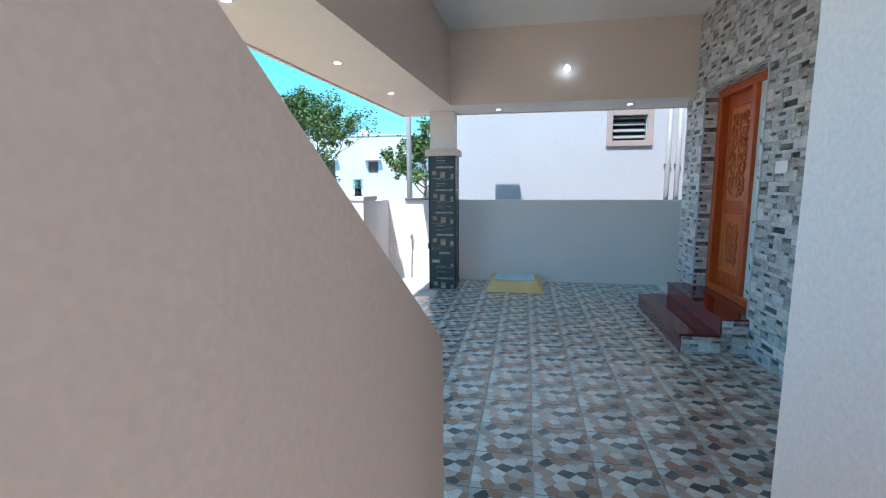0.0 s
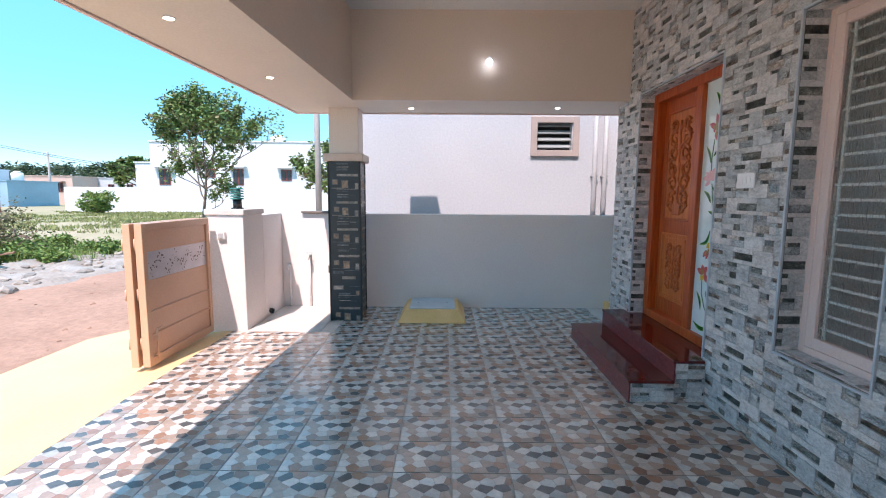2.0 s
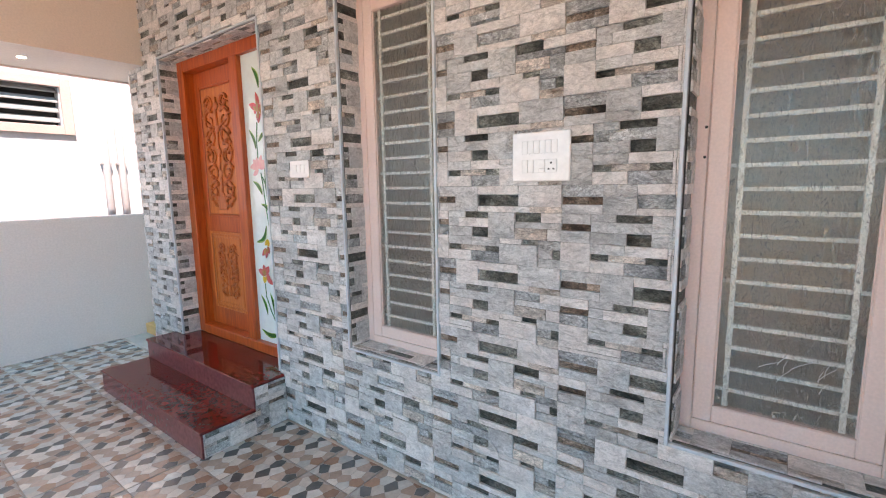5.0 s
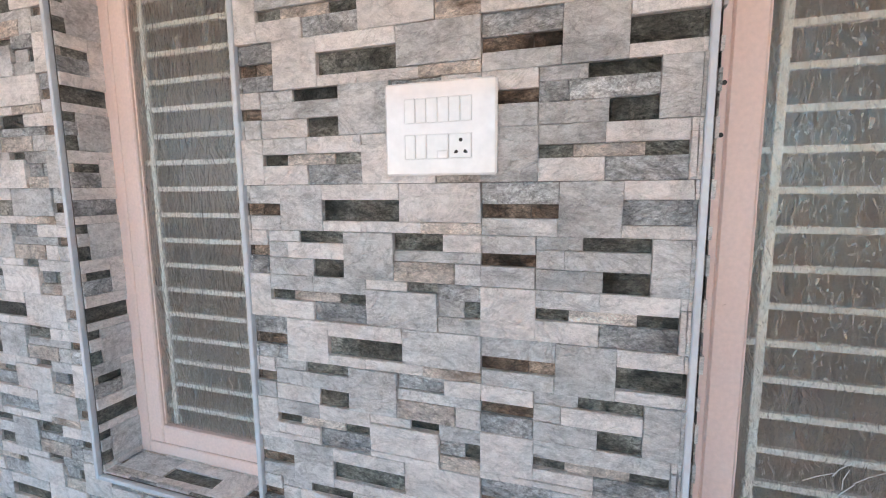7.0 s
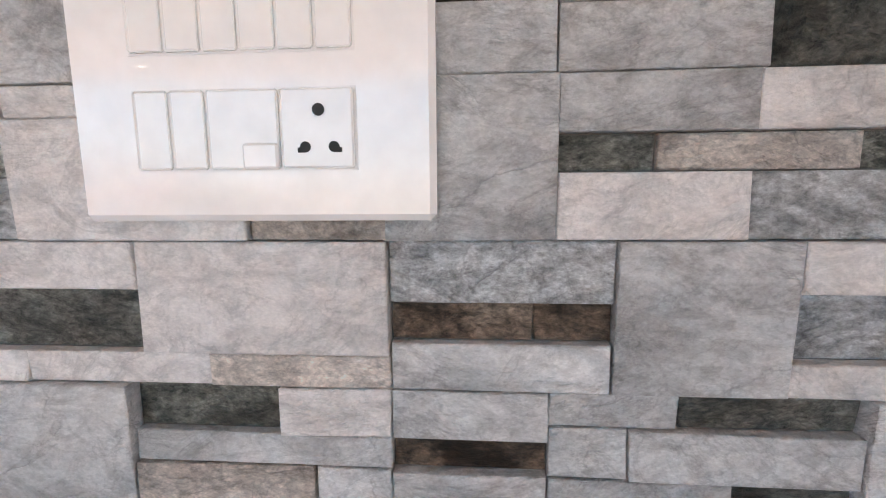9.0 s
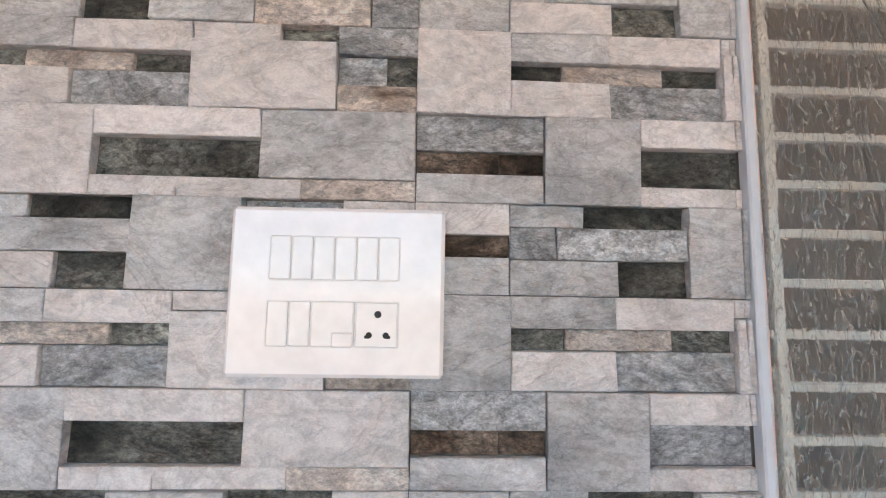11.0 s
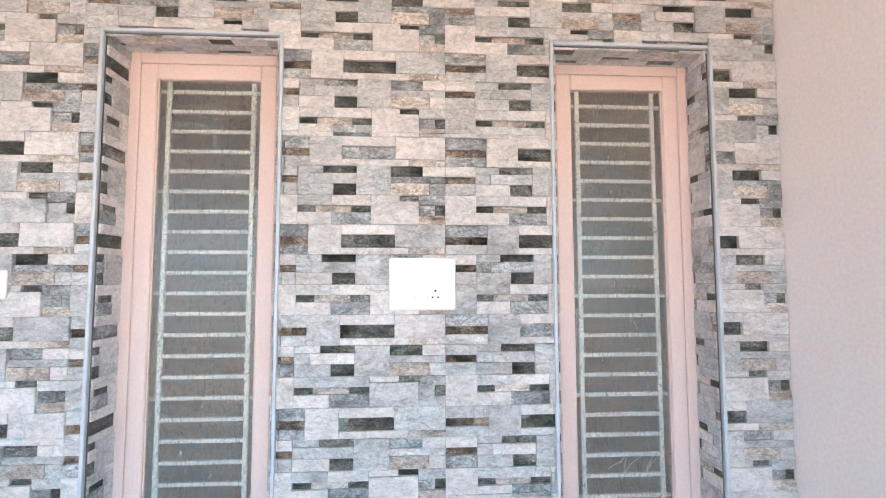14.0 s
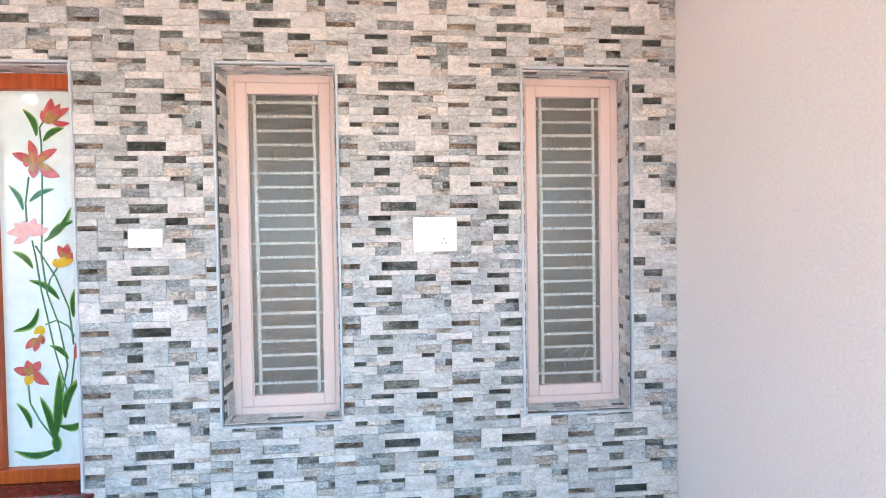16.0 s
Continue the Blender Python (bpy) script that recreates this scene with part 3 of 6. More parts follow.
def clad(name, rects, parent, label=""):
    """Blocks joined in one mesh. rects: (generator, map of (u, v, depth) to the world)."""
    verts, faces, mi = [], [], []
    for gen, put in rects:
        for q, s, d, i, _ in gen:
            vs, fs = block_verts(q, d, i)
            o = len(verts)
            verts += [put(*v) for v in vs]
            faces += [tuple(o + k for k in f) for f in fs]
            mi += [s] * len(fs)
    me = bpy.data.meshes.new(name)
    me.from_pydata(verts, [], faces)
    for m in STONES:
        me.materials.append(m)
    me.polygons.foreach_set("material_index", mi)
    b = bmesh.new()
    b.from_mesh(me)
    bmesh.ops.recalc_face_normals(b, faces=b.faces)
    b.to_mesh(me)
    b.free()
    ob = new(name, me)
    ob.parent = parent
    return tagged(ob, label, kind="stuff")


OU, OV = -3.345, 1.415     # a tile's corner on the wall, u = -y
hole = lambda w, g=0.0: (-w[1] - g, -w[0] + g, w[2] - g, w[3] + g)
STEP_TOP = 0.30
NEAR = (-3.885, -2.985, 0.83, 2.03)     # stretch whose blocks are single pieces
HOLES = [hole(WIN_A, 0.012), hole(WIN_B, 0.012), (-DOOR[1] - 0.012, -DOOR[0] + 0.012, 0.0, DOOR[3] + 0.012)]
east = lambda u, v, d: (BASE_X - 0.001 - d, -u, v)
main = blocks(-WALL_Y1, -WALL_Y0 - 0.002, 0.0, CEIL_Z, HOLES + [NEAR], OU, OV)
REVEAL = 1.775
reveals = []
for w in (WIN_A, WIN_B, DOOR):
    y0, y1, z0, z1 = w
    reveals.append((blocks(0.0, REVEAL - WX, z0, z1, [], -0.27, OV), lambda u, v, d, y=y1: (WX + u + 0.008, y - 0.005 - d * 0.5, v)))
    reveals.append((blocks(0.0, REVEAL - WX, z0, z1, [], -0.12, OV), lambda u, v, d, y=y0: (WX + u + 0.008, y + 0.005 + d * 0.5, v)))
    reveals.append((blocks(y0, y1, 0.0, REVEAL - WX, [], OU, 0.21), lambda u, v, d, z=z1: (WX + v + 0.008, u, z - 0.004 - d * 0.5)))
    if w is not DOOR:
        reveals.append((blocks(y0, y1, 0.0, REVEAL - WX, [], OU, 0.11), lambda u, v, d, z=z0: (WX + v + 0.008, u, z + 0.004 + d * 0.5)))
clad("stone_cladding", [(main, east)] + reveals, wall_east, "grey, cream and black split-stone blocks")
end_face = blocks(BASE_X, BACK_X, 0.0, 2.35, [], 1.4, OV)
clad("stone_cladding", [(end_face, lambda u, v, d: (u, WALL_Y1 + d, v))], wall_east, "grey split-stone blocks at the wall's end")

# tile edge trims round the openings
for w in (WIN_A, WIN_B, DOOR):
    y0, y1, z0, z1 = w
    zb = STEP_TOP + 0.001 if w is DOOR else z0 - 0.012
    bm = bmesh.new()
    box(bm, WX - 0.006, WX + 0.011, y0 - 0.012, y0, zb, z1 + 0.012, ch=0.002)
    box(bm, WX - 0.006, WX + 0.011, y1, y1 + 0.012, zb, z1 + 0.012, ch=0.002)
    box(bm, WX - 0.0055, WX + 0.011, y0 + 0.0005, y1 - 0.0005, z1, z1 + 0.012, ch=0.002)
    if w is not DOOR:
        box(bm, WX - 0.0055, WX + 0.011, y0 + 0.0005, y1 - 0.0005, z0 - 0.012, z0, ch=0.002)
    obj("trim", bm, TRIM_BLUE, kind="structure", label="pale blue tile edging round the opening", category="trim")


# ---- windows ----
def window(name, w, top, foot):
    y0, y1, z0, z1 = w
    win = thing(name, "tall window with pink frame, rippled glass and white grille", "window", kind="structure", at=(REVEAL, (y0 + y1) / 2, z0))
    inv = Matrix.Translation(-win.location)

    def add(nm, bm, m, parent=win, label=""):
        bmesh.ops.transform(bm, matrix=inv, verts=bm.verts)
        return part(nm, bm, m, parent, label)

    f, s = 0.045, 0.058
    bm = bmesh.new()
    X0, X1 = REVEAL, REVEAL + 0.10
    box(bm, X0, X1, y0, y0 + f, z0, z1, ch=0.003)
    box(bm, X0, X1, y1 - f, y1, z0, z1, ch=0.003)
    box(bm, X0 + 0.0005, X1, y0 + f, y1 - f, z1 - f, z1, ch=0.003)
    box(bm, X0 + 0.0005, X1, y0 + f, y1 - f, z0, z0 + f, ch=0.003)
    add("window_frame", bm, PAINT_PINK)
    a0, a1, b0, b1 = y0 + f + 0.0009, y1 - f - 0.0009, z0 + f + 0.0009, z1 - f - 0.0009
    bm = bmesh.new()
    X0, X1 = REVEAL + 0.0015, REVEAL + 0.04
    box(bm, X0, X1, a0, a0 + s, b0, b1, ch=0.004)
    box(bm, X0, X1, a1 - s, a1, b0, b1, ch=0.004)
    box(bm, X0 + 0.0005, X1, a0 + s, a1 - s, b1 - s, b1, ch=0.004)
    box(bm, X0 + 0.0005, X1, a0 + s, a1 - s, b0, b0 + s, ch=0.004)
    for h in (b0 + 0.55, b0 + 0.62):
        cyl(bm, (X0 - 0.002, a1 - 0.02, h), (X0 + 0.002, a1 - 0.02, h), 0.004)
    add("sash", bm, PAINT_PINK)
    g0, g1, h0, h1 = a0 + s, a1 - s, b0 + s, b1 - s
    bm = bmesh.new()
    box(bm, REVEAL + 0.018, REVEAL + 0.022, g0 - 0.004, g1 + 0.004, h0 - 0.004, h1 + 0.004)
    pane = add("pane", bm, OBSCURE, label="rippled obscure glass pane")
    pane.visible_shadow = False
    bm = bmesh.new()
    for k in (0.02, -0.02):
        u0, u1 = (g0 - 0.002, g0 + 0.004) if k > 0 else (g1 - 0.004, g1 + 0.002)
        box(bm, REVEAL + 0.012, REVEAL + 0.0175, u0, u1, h0, h1)
    add("glazing_bead", bm, PAINT_PINK)
    grille = thing("grille", "", "")
    grille.parent = win
    grille.location = (0.036, 0, 0)
    bars = 21
    gap = (h1 - h0 - top - foot) / (bars - 1)
    bm = bmesh.new()
    box(bm, -0.006, 0.006, -(g1 - g0) / 2 + 0.03, (g1 - g0) / 2 - 0.03, -0.0065, 0.0065, ch=0.001)
    b_me = part("bar", bm, BAR_WHITE, grille).data
    first = grille.children[0]
    for i in range(bars):
        z = h0 - z0 + foot + gap * i
        if i == 0:
            first.location.z = z
        else:
            o = new("bar", b_me)
            o.parent = grille
            o.location.z = z
        if i % 5 == 0:
            bm = bmesh.new()
            box(bm, -0.005, 0.005, -(g1 - g0) / 2 - 0.02, (g1 - g0) / 2 + 0.02, z - 0.006, z + 0.006)
            part("cross_bar", bm, BAR_WHITE, grille)
    for k in (-1, 1):
        bm = bmesh.new()
        yy = k * ((g1 - g0) / 2 - 0.032)
        box(bm, -0.0105, -0.0015, yy - 0.008, yy + 0.008, h0 - z0 - 0.02, h1 - z0 + 0.02, ch=0.001)
        part("upright", bm, BAR_WHITE, grille)
    return win


window("window_1", WIN_A, 0.035, 0.055)
w2 = window("window_2", WIN_B, 0.055, 0.055)
bm = bmesh.new()
for z in (1.588, 1.496):
    cyl(bm, (-0.0015, 0.245, z - WIN_B[2]), (0.001, 0.245, z - WIN_B[2]), 0.0045, n=10)
tagged(part("nail_hole", bm, BLACK, w2, "small dark nail holes in the frame"), kind="stuff")
bm = bmesh.new()
pick = random.Random(6)
for k in range(9):
    y, z, a, l = pick.uniform(-0.12, 0.02), 0.86 + pick.uniform(-0.05, 0.05) - WIN_B[2], pick.uniform(0.2, 1.6), pick.uniform(0.03, 0.07)
    tube(bm, [(0.0168, y, z), (0.0168, y + l * 0.5 * math.cos(a) + 0.004, z - l * 0.5 * math.sin(a)), (0.0168, y + l * math.cos(a), z - l * math.sin(a))], 0.0009, n=4)
tagged(part("scratch", bm, BAR_WHITE, w2, "white scratches on the glass"), kind="stuff")


# ---- front door ----
def spiral(cx, cz, r, turns, start, sign, n=16, tail=0.35):
    pts = []
    for i in range(n + 1):
        t = i / n
        a = start + sign * turns * 2 * math.pi * t
        rr = r * (1 - (1 - tail) * t)
        pts.append((cx + rr * math.cos(a), cz + rr * math.sin(a)))
    return pts


def scrolls(bm, cy, z0, z1, half, x, rr):
    """Mirrored carved scrollwork in a panel."""
    h = z1 - z0
    for sgn in (-1, 1):
        for fz, r, st, tn in ((0.90, 0.30, 0.4, 1.15), (0.76, 0.38, 2.2, -1.1), (0.62, 0.34, 0.2, 1.2), (0.47, 0.42, 2.0, -1.25), (0.32, 0.36, 0.6, 1.2), (0.17, 0.34, 2.6, -1.1), (0.07, 0.30, 0.2, 1.0)):
            pts = spiral(half * 0.50, z0 + h * fz, half * r, abs(tn), st, 1 if tn > 0 else -1)
            tube(bm, [(x, cy + sgn * p, z) for p, z in pts], rr * 1.25, n=6, taper=0.55)
        edge = [(half * (0.10 + 0.78 * abs(math.sin(k * 0.92 + 0.3))), z0 + h * (0.03 + 0.94 * k / 14)) for k in range(15)]
        tube(bm, [(x, cy + sgn * p, z) for p, z in edge], rr, n=6)
        for k in range(9):
            z = z0 + h * (0.08 + 0.10 * k)
            p = half * (0.25 + 0.5 * ((k * 37) % 10) / 10)
            tube(bm, [(x, cy + sgn * p, z), (x - rr * 0.6, cy + sgn * (p + half * 0.16), z + 0.022), (x, cy + sgn * (p + half * 0.30), z + 0.012)], rr * 1.5, n=6, taper=0.3)
    mid = [(x, cy + 0.006 * math.sin(k * 1.9), z0 + h * (0.05 + 0.9 * k / 12)) for k in range(13)]
    tube(bm, mid, rr * 1.1, n=6)
    for k in range(5):
        z = z0 + h * (0.12 + 0.19 * k)
        out = bmesh.ops.create_uvsphere(bm, u_segments=10, v_segments=6, radius=1)
        for v in out["verts"]:
            v.co = (x + v.co.x * 0.010, cy + v.co.y * half * 0.16, z + v.co.z * 0.028)


def bordered(bm, x0, x1, y0, y1, z0, z1, w, mi=0):
    """A rectangular moulding with mitred look."""
    box(bm, x0, x1, y0, y0 + w, z0, z1, mi, 0.004)
    box(bm, x0, x1, y1 - w, y1, z0, z1, mi, 0.004)
    box(bm, x0 + 0.0006, x1, y0 + w, y1 - w, z1 - w, z1, mi, 0.004)
    box(bm, x0 + 0.0006, x1, y0 + w, y1 - w, z0, z0 + w, mi, 0.004)


y0, y1, z0, z1 = DOOR
MULL0, MULL1 = 5.60, 5.69
door = thing("door_1", "closed carved orange teak front door with painted glass sidelight", "door", kind="structure", at=(REVEAL, (y0 + y1) / 2, STEP_TOP))
D_INV = Matrix.Translation(-door.location)


def dpart(nm, bm, m, parent=door, label=""):
    bmesh.ops.transform(bm, matrix=D_INV, verts=bm.verts)
    return part(nm, bm, m, parent, label)


bm = bmesh.new()
FX0, FX1 = REVEAL, REVEAL + 0.12
box(bm, FX0, FX1, y0, y0 + 0.055, STEP_TOP, z1, ch=0.004)
box(bm, FX0, FX1, y1 - 0.095, y1, STEP_TOP, z1, ch=0.004)
box(bm, FX0 + 0.0006, FX1, MULL0, MULL1, STEP_TOP + 0.07, z1 - 0.085, ch=0.004)
box(bm, FX0 + 0.0004, FX1, y0 + 0.055, y1 - 0.095, z1 - 0.085, z1, ch=0.004)
box(bm, FX0 - 0.006, FX1, y0 + 0.055, y1 - 0.095, STEP_TOP, STEP_TOP + 0.07, ch=0.004)
dpart("door_frame", bm, WOOD_FRAME, label="orange-brown teak door frame")
LY0, LY1, LZ0, LZ1 = MULL1 + 0.003, y1 - 0.098, STEP_TOP + 0.073, z1 - 0.088
LX = REVEAL + 0.072
bm = bmesh.new()
box(bm, LX, LX + 0.04, LY0, LY1, LZ0, LZ1, ch=0.002)
leaf = dpart("door_leaf", bm, WOOD_FRAME, label="teak door leaf with raised rails")
ST = 0.105
P_UP = (LY0 + ST, LY1 - ST, 1.235, 2.135)
P_LO = (LY0 + ST, LY1 - ST, 0.53, 1.085)
for nm, p in (("upper_panel", P_UP), ("lower_panel", P_LO)):
    bm = bmesh.new()
    box(bm, LX - 0.007, LX - 0.0005, *p, ch=0.003)
    pan = dpart(nm, bm, WOOD_LEAF, leaf, "honey-coloured carved teak panel")
bm = bmesh.new()
bordered(bm, LX - 0.016, LX - 0.0075, P_UP[0] - 0.018, P_UP[1] + 0.018, P_UP[2] - 0.018, P_UP[3] + 0.018, 0.017)
dpart("moulding", bm, WOOD_FRAME, leaf)
bm = bmesh.new()
bordered(bm, LX - 0.018, LX - 0.0075, P_LO[0] - 0.018, P_LO[1] + 0.018, P_LO[2] - 0.018, P_LO[3] + 0.018, 0.02)
bordered(bm, LX - 0.013, LX - 0.0075, P_LO[0] + 0.02, P_LO[1] - 0.02, P_LO[2] + 0.02, P_LO[3] - 0.02, 0.012)
dpart("moulding", bm, WOOD_LEAF, leaf)
cyd = (LY0 + LY1) / 2
bm = bmesh.new()
scrolls(bm, cyd, P_UP[2] + 0.03, P_UP[3] - 0.03, (P_UP[1] - P_UP[0]) / 2 - 0.008, LX - 0.012, 0.0085)
box(bm, LX - 0.022, LX - 0.0075, cyd - 0.06, cyd + 0.06, P_UP[2] + 0.03, P_UP[2] + 0.13, ch=0.006)
dpart("carving", bm, WOOD_CARVE, leaf, "deep carved vase and scroll ornament")
bm = bmesh.new()
scrolls(bm, cyd, P_LO[2] + 0.07, P_LO[3] - 0.07, (P_LO[1] - P_LO[0]) / 2 - 0.06, LX - 0.010, 0.0065)
dpart("carving", bm, WOOD_CARVE, leaf, "shallow carved floral ornament")
bm = bmesh.new()
box(bm, LX - 0.02, LX - 0.0005, LY0 + 0.025, LY0 + 0.065, 1.40, 1.43, ch=0.004)
cyl(bm, (LX - 0.03, LY0 + 0.045, 1.415), (LX - 0.02, LY0 + 0.045, 1.415), 0.008)
dpart("latch", bm, STEEL, leaf, "small steel latch")
bm = bmesh.new()
cyl(bm, (LX - 0.022, LY0 + 0.06, 0.475), (LX - 0.0005, LY0 + 0.06, 0.475), 0.018)
dpart("door_stop", bm, BLACK, leaf, "black round door stopper")

# sidelight with painted flowers; s runs from the jamb to the mullion, in metres, z up
GX = REVEAL + 0.035
SY0, SY1, SZ0, SZ1 = y0 + 0.055, MULL0, STEP_TOP + 0.07, z1 - 0.085
bm = bmesh.new()
box(bm, GX, GX + 0.006, SY0 - 0.01, SY1 + 0.01, SZ0 - 0.01, SZ1 + 0.01)
side = dpart("sidelight", bm, PAINTED_GLASS, door, "milky white glass painted with red and yellow lilies")
GW = SY1 - SY0


def gp(a, b, lift=0.0012):
    """A place on the glass: a from the mullion (0) to the jamb (1), b from the top (0) to the sill (1)."""
    return (GX - lift, SY1 - a * GW, SZ1 - b * (SZ1 - SZ0))


def blade(bm, a, b, c, d, w, bend, mi=0, lift=0.0014, n=8):
    """A leaf or petal from (a, b) to (c, d), w wide, bent sideways."""
    p, q = Vector(gp(a, b, lift)), Vector(gp(c, d, lift))
    ax = q - p
    side_v = Vector((0, -ax.z, ax.y))
    lt, rt = [], []
    for i in range(n + 1):
        t = i / n
        m = p + ax * t + side_v * bend * math.sin(math.pi * t)
        hw = side_v.normalized() * w * math.sin(math.pi * min(1, t * 0.92 + 0.06)) ** 0.8
        hw = hw * 1.25
        lt.append(bm.verts.new(m - hw))
        rt.append(bm.verts.new(m + hw))
    for i in range(n):
        bm.faces.new((lt[i], lt[i + 1], rt[i + 1], rt[i])).material_index = mi


def stem(bm, pts, r=0.0042):
    k = []
    for (a, b), (c, d) in zip(pts, pts[1:]):
        for i in range(5):
            k.append(gp(a + (c - a) * i / 5, b + (d - b) * i / 5, 0.0008))
    k.append(gp(*pts[-1], 0.0008))
    tube(bm, k, r, n=4)


bm = bmesh.new()
for pts in ([(0.597, 0.9437), (0.398, 0.8805), (0.284, 0.8312), (0.267, 0.782)],
            [(0.763, 0.8312), (0.695, 0.775), (0.588, 0.6835), (0.457, 0.5288), (0.402, 0.4374), (0.367, 0.3952)],
            [(0.673, 0.8031), (0.744, 0.7328), (0.651, 0.6203), (0.525, 0.5359), (0.472, 0.4374), (0.496, 0.339), (0.514, 0.2264), (0.515, 0.1421), (0.501, 0.0963), (0.55, 0.0788)],
            [(0.78, 0.789), (0.827, 0.7187), (0.849, 0.6906)],
            [(0.824, 0.6765), (0.781, 0.5781), (0.637, 0.4937), (0.407, 0.4093)],
            [(0.313, 0.346), (0.307, 0.2968), (0.354, 0.2264)],
            [(0.525, 0.5359), (0.566, 0.5007), (0.659, 0.4691)],
            [(0.838, 0.6554), (0.772, 0.6273), (0.635, 0.6097), (0.494, 0.6203)]):
    stem(bm, pts)
dpart("painted_stem", bm, PAINT_STEM, side)
LEAVES = [(0.463, 0.1174, 0.31, 0.0471, 0.014, 0.12), (0.541, 0.1315, 0.792, 0.0963, 0.014, -0.12), (0.276, 0.3143, 0.112, 0.2475, 0.011, 0.1), (0.357, 0.2911, 0.659, 0.2581, 0.012, -0.1),
    (0.513, 0.3987, 0.851, 0.3073, 0.013, 0.1), (0.549, 0.3952, 0.908, 0.3425, 0.013, -0.12), (0.369, 0.4691, 0.132, 0.4233, 0.013, 0.12), (0.669, 0.5534, 0.315, 0.5007, 0.013, 0.12),
    (0.836, 0.6027, 0.95, 0.5042, 0.014, -0.1), (0.421, 0.5767, 0.106, 0.6378, 0.013, -0.22), (0.758, 0.7152, 0.537, 0.6765, 0.012, 0.12), (0.29, 0.898, 0.12, 0.8277, 0.012, 0.1),
    (0.547, 0.9297, 0.402, 0.8136, 0.016, 0.06)]
LEAVES_MORE = [(0.571, 0.9297, 0.647, 0.7468, 0.021, 0.02), (0.696, 0.8734, 0.907, 0.7644, 0.018, -0.12), (0.623, 0.8945, 0.95, 0.8805, 0.016, 0.2), (0.95, 0.8805, 0.953, 0.9437, 0.01, -0.1),
    (0.594, 0.9578, 0.07, 0.9578, 0.015, -0.14), (0.593, 0.9648, 0.584, 0.9156, 0.02, 0)]
RED_PETALS = [(0.567, 0.0823, 0.654, 0.019, 0.02, 0.05), (0.601, 0.0844, 0.757, 0.0331, 0.016, 0), (0.619, 0.0823, 0.87, 0.0436, 0.015, -0.05), (0.637, 0.0788, 0.863, 0.0844, 0.012, 0.1),
    (0.56, 0.0823, 0.544, 0.0506, 0.012, 0), (0.426, 0.1913, 0.377, 0.1294, 0.017, 0.05), (0.426, 0.1913, 0.175, 0.1646, 0.018, 0.05), (0.443, 0.1913, 0.702, 0.1526, 0.017, -0.05),
    (0.478, 0.1913, 0.724, 0.2264, 0.022, 0.1), (0.415, 0.1913, 0.416, 0.23, 0.019, 0), (0.373, 0.1913, 0.297, 0.1913, 0.014, 0), (0.767, 0.448, 0.68, 0.4093, 0.016, 0),
    (0.767, 0.448, 0.792, 0.4058, 0.016, 0)]
RED_PETALS_MORE = [(0.785, 0.448, 0.9, 0.4304, 0.015, 0), (0.383, 0.6554, 0.256, 0.6835, 0.014, 0), (0.418, 0.6554, 0.359, 0.692, 0.013, 0), (0.437, 0.6484, 0.467, 0.673, 0.012, 0),
    (0.297, 0.7539, 0.107, 0.7363, 0.018, 0.05), (0.314, 0.7539, 0.268, 0.7152, 0.019, 0), (0.333, 0.7468, 0.425, 0.7187, 0.017, 0), (0.351, 0.7398, 0.519, 0.782, 0.018, 0.15),
    (0.838, 0.7152, 0.909, 0.6484, 0.011, 0), (0.831, 0.7152, 0.928, 0.6765, 0.01, 0.05)]
PINK_PETALS = [(0.314, 0.3812, 0.081, 0.3741, 0.018, 0.1), (0.313, 0.3847, 0.156, 0.4023, 0.014, 0), (0.314, 0.3812, 0.172, 0.3495, 0.018, 0.05), (0.314, 0.3812, 0.285, 0.3425, 0.018, 0),
    (0.342, 0.3812, 0.419, 0.3354, 0.018, 0), (0.359, 0.3812, 0.504, 0.353, 0.018, 0), (0.37, 0.3812, 0.572, 0.3636, 0.015, 0)]
GOLD_PETALS = [(0.584, 0.0844, 0.642, 0.0506, 0.012, 0), (0.601, 0.0858, 0.745, 0.0612, 0.012, 0), (0.426, 0.1927, 0.386, 0.1561, 0.01, 0), (0.426, 0.1927, 0.289, 0.1737, 0.01, 0),
    (0.443, 0.1927, 0.605, 0.1688, 0.01, 0), (0.471, 0.1927, 0.633, 0.2089, 0.013, 0), (0.415, 0.1927, 0.418, 0.2159, 0.011, 0), (0.767, 0.4501, 0.719, 0.4233, 0.01, 0),
    (0.778, 0.4501, 0.816, 0.4269, 0.01, 0), (0.393, 0.6554, 0.327, 0.6765, 0.009, 0), (0.437, 0.6484, 0.426, 0.6695, 0.009, 0), (0.314, 0.7539, 0.23, 0.7363, 0.011, 0),
    (0.321, 0.7525, 0.301, 0.7293, 0.01, 0)]
YELLOW_PETALS = [(0.659, 0.4669, 0.646, 0.4444, 0.014, 0), (0.67, 0.4669, 0.873, 0.4459, 0.012, 0), (0.695, 0.4655, 0.769, 0.4409, 0.016, 0), (0.469, 0.6238, 0.367, 0.6449, 0.013, 0),
    (0.475, 0.6259, 0.444, 0.6484, 0.013, 0), (0.268, 0.7806, 0.262, 0.7539, 0.011, 0), (0.275, 0.7806, 0.342, 0.7539, 0.011, 0), (0.889, 0.6624, 0.9, 0.6378, 0.006, 0)]
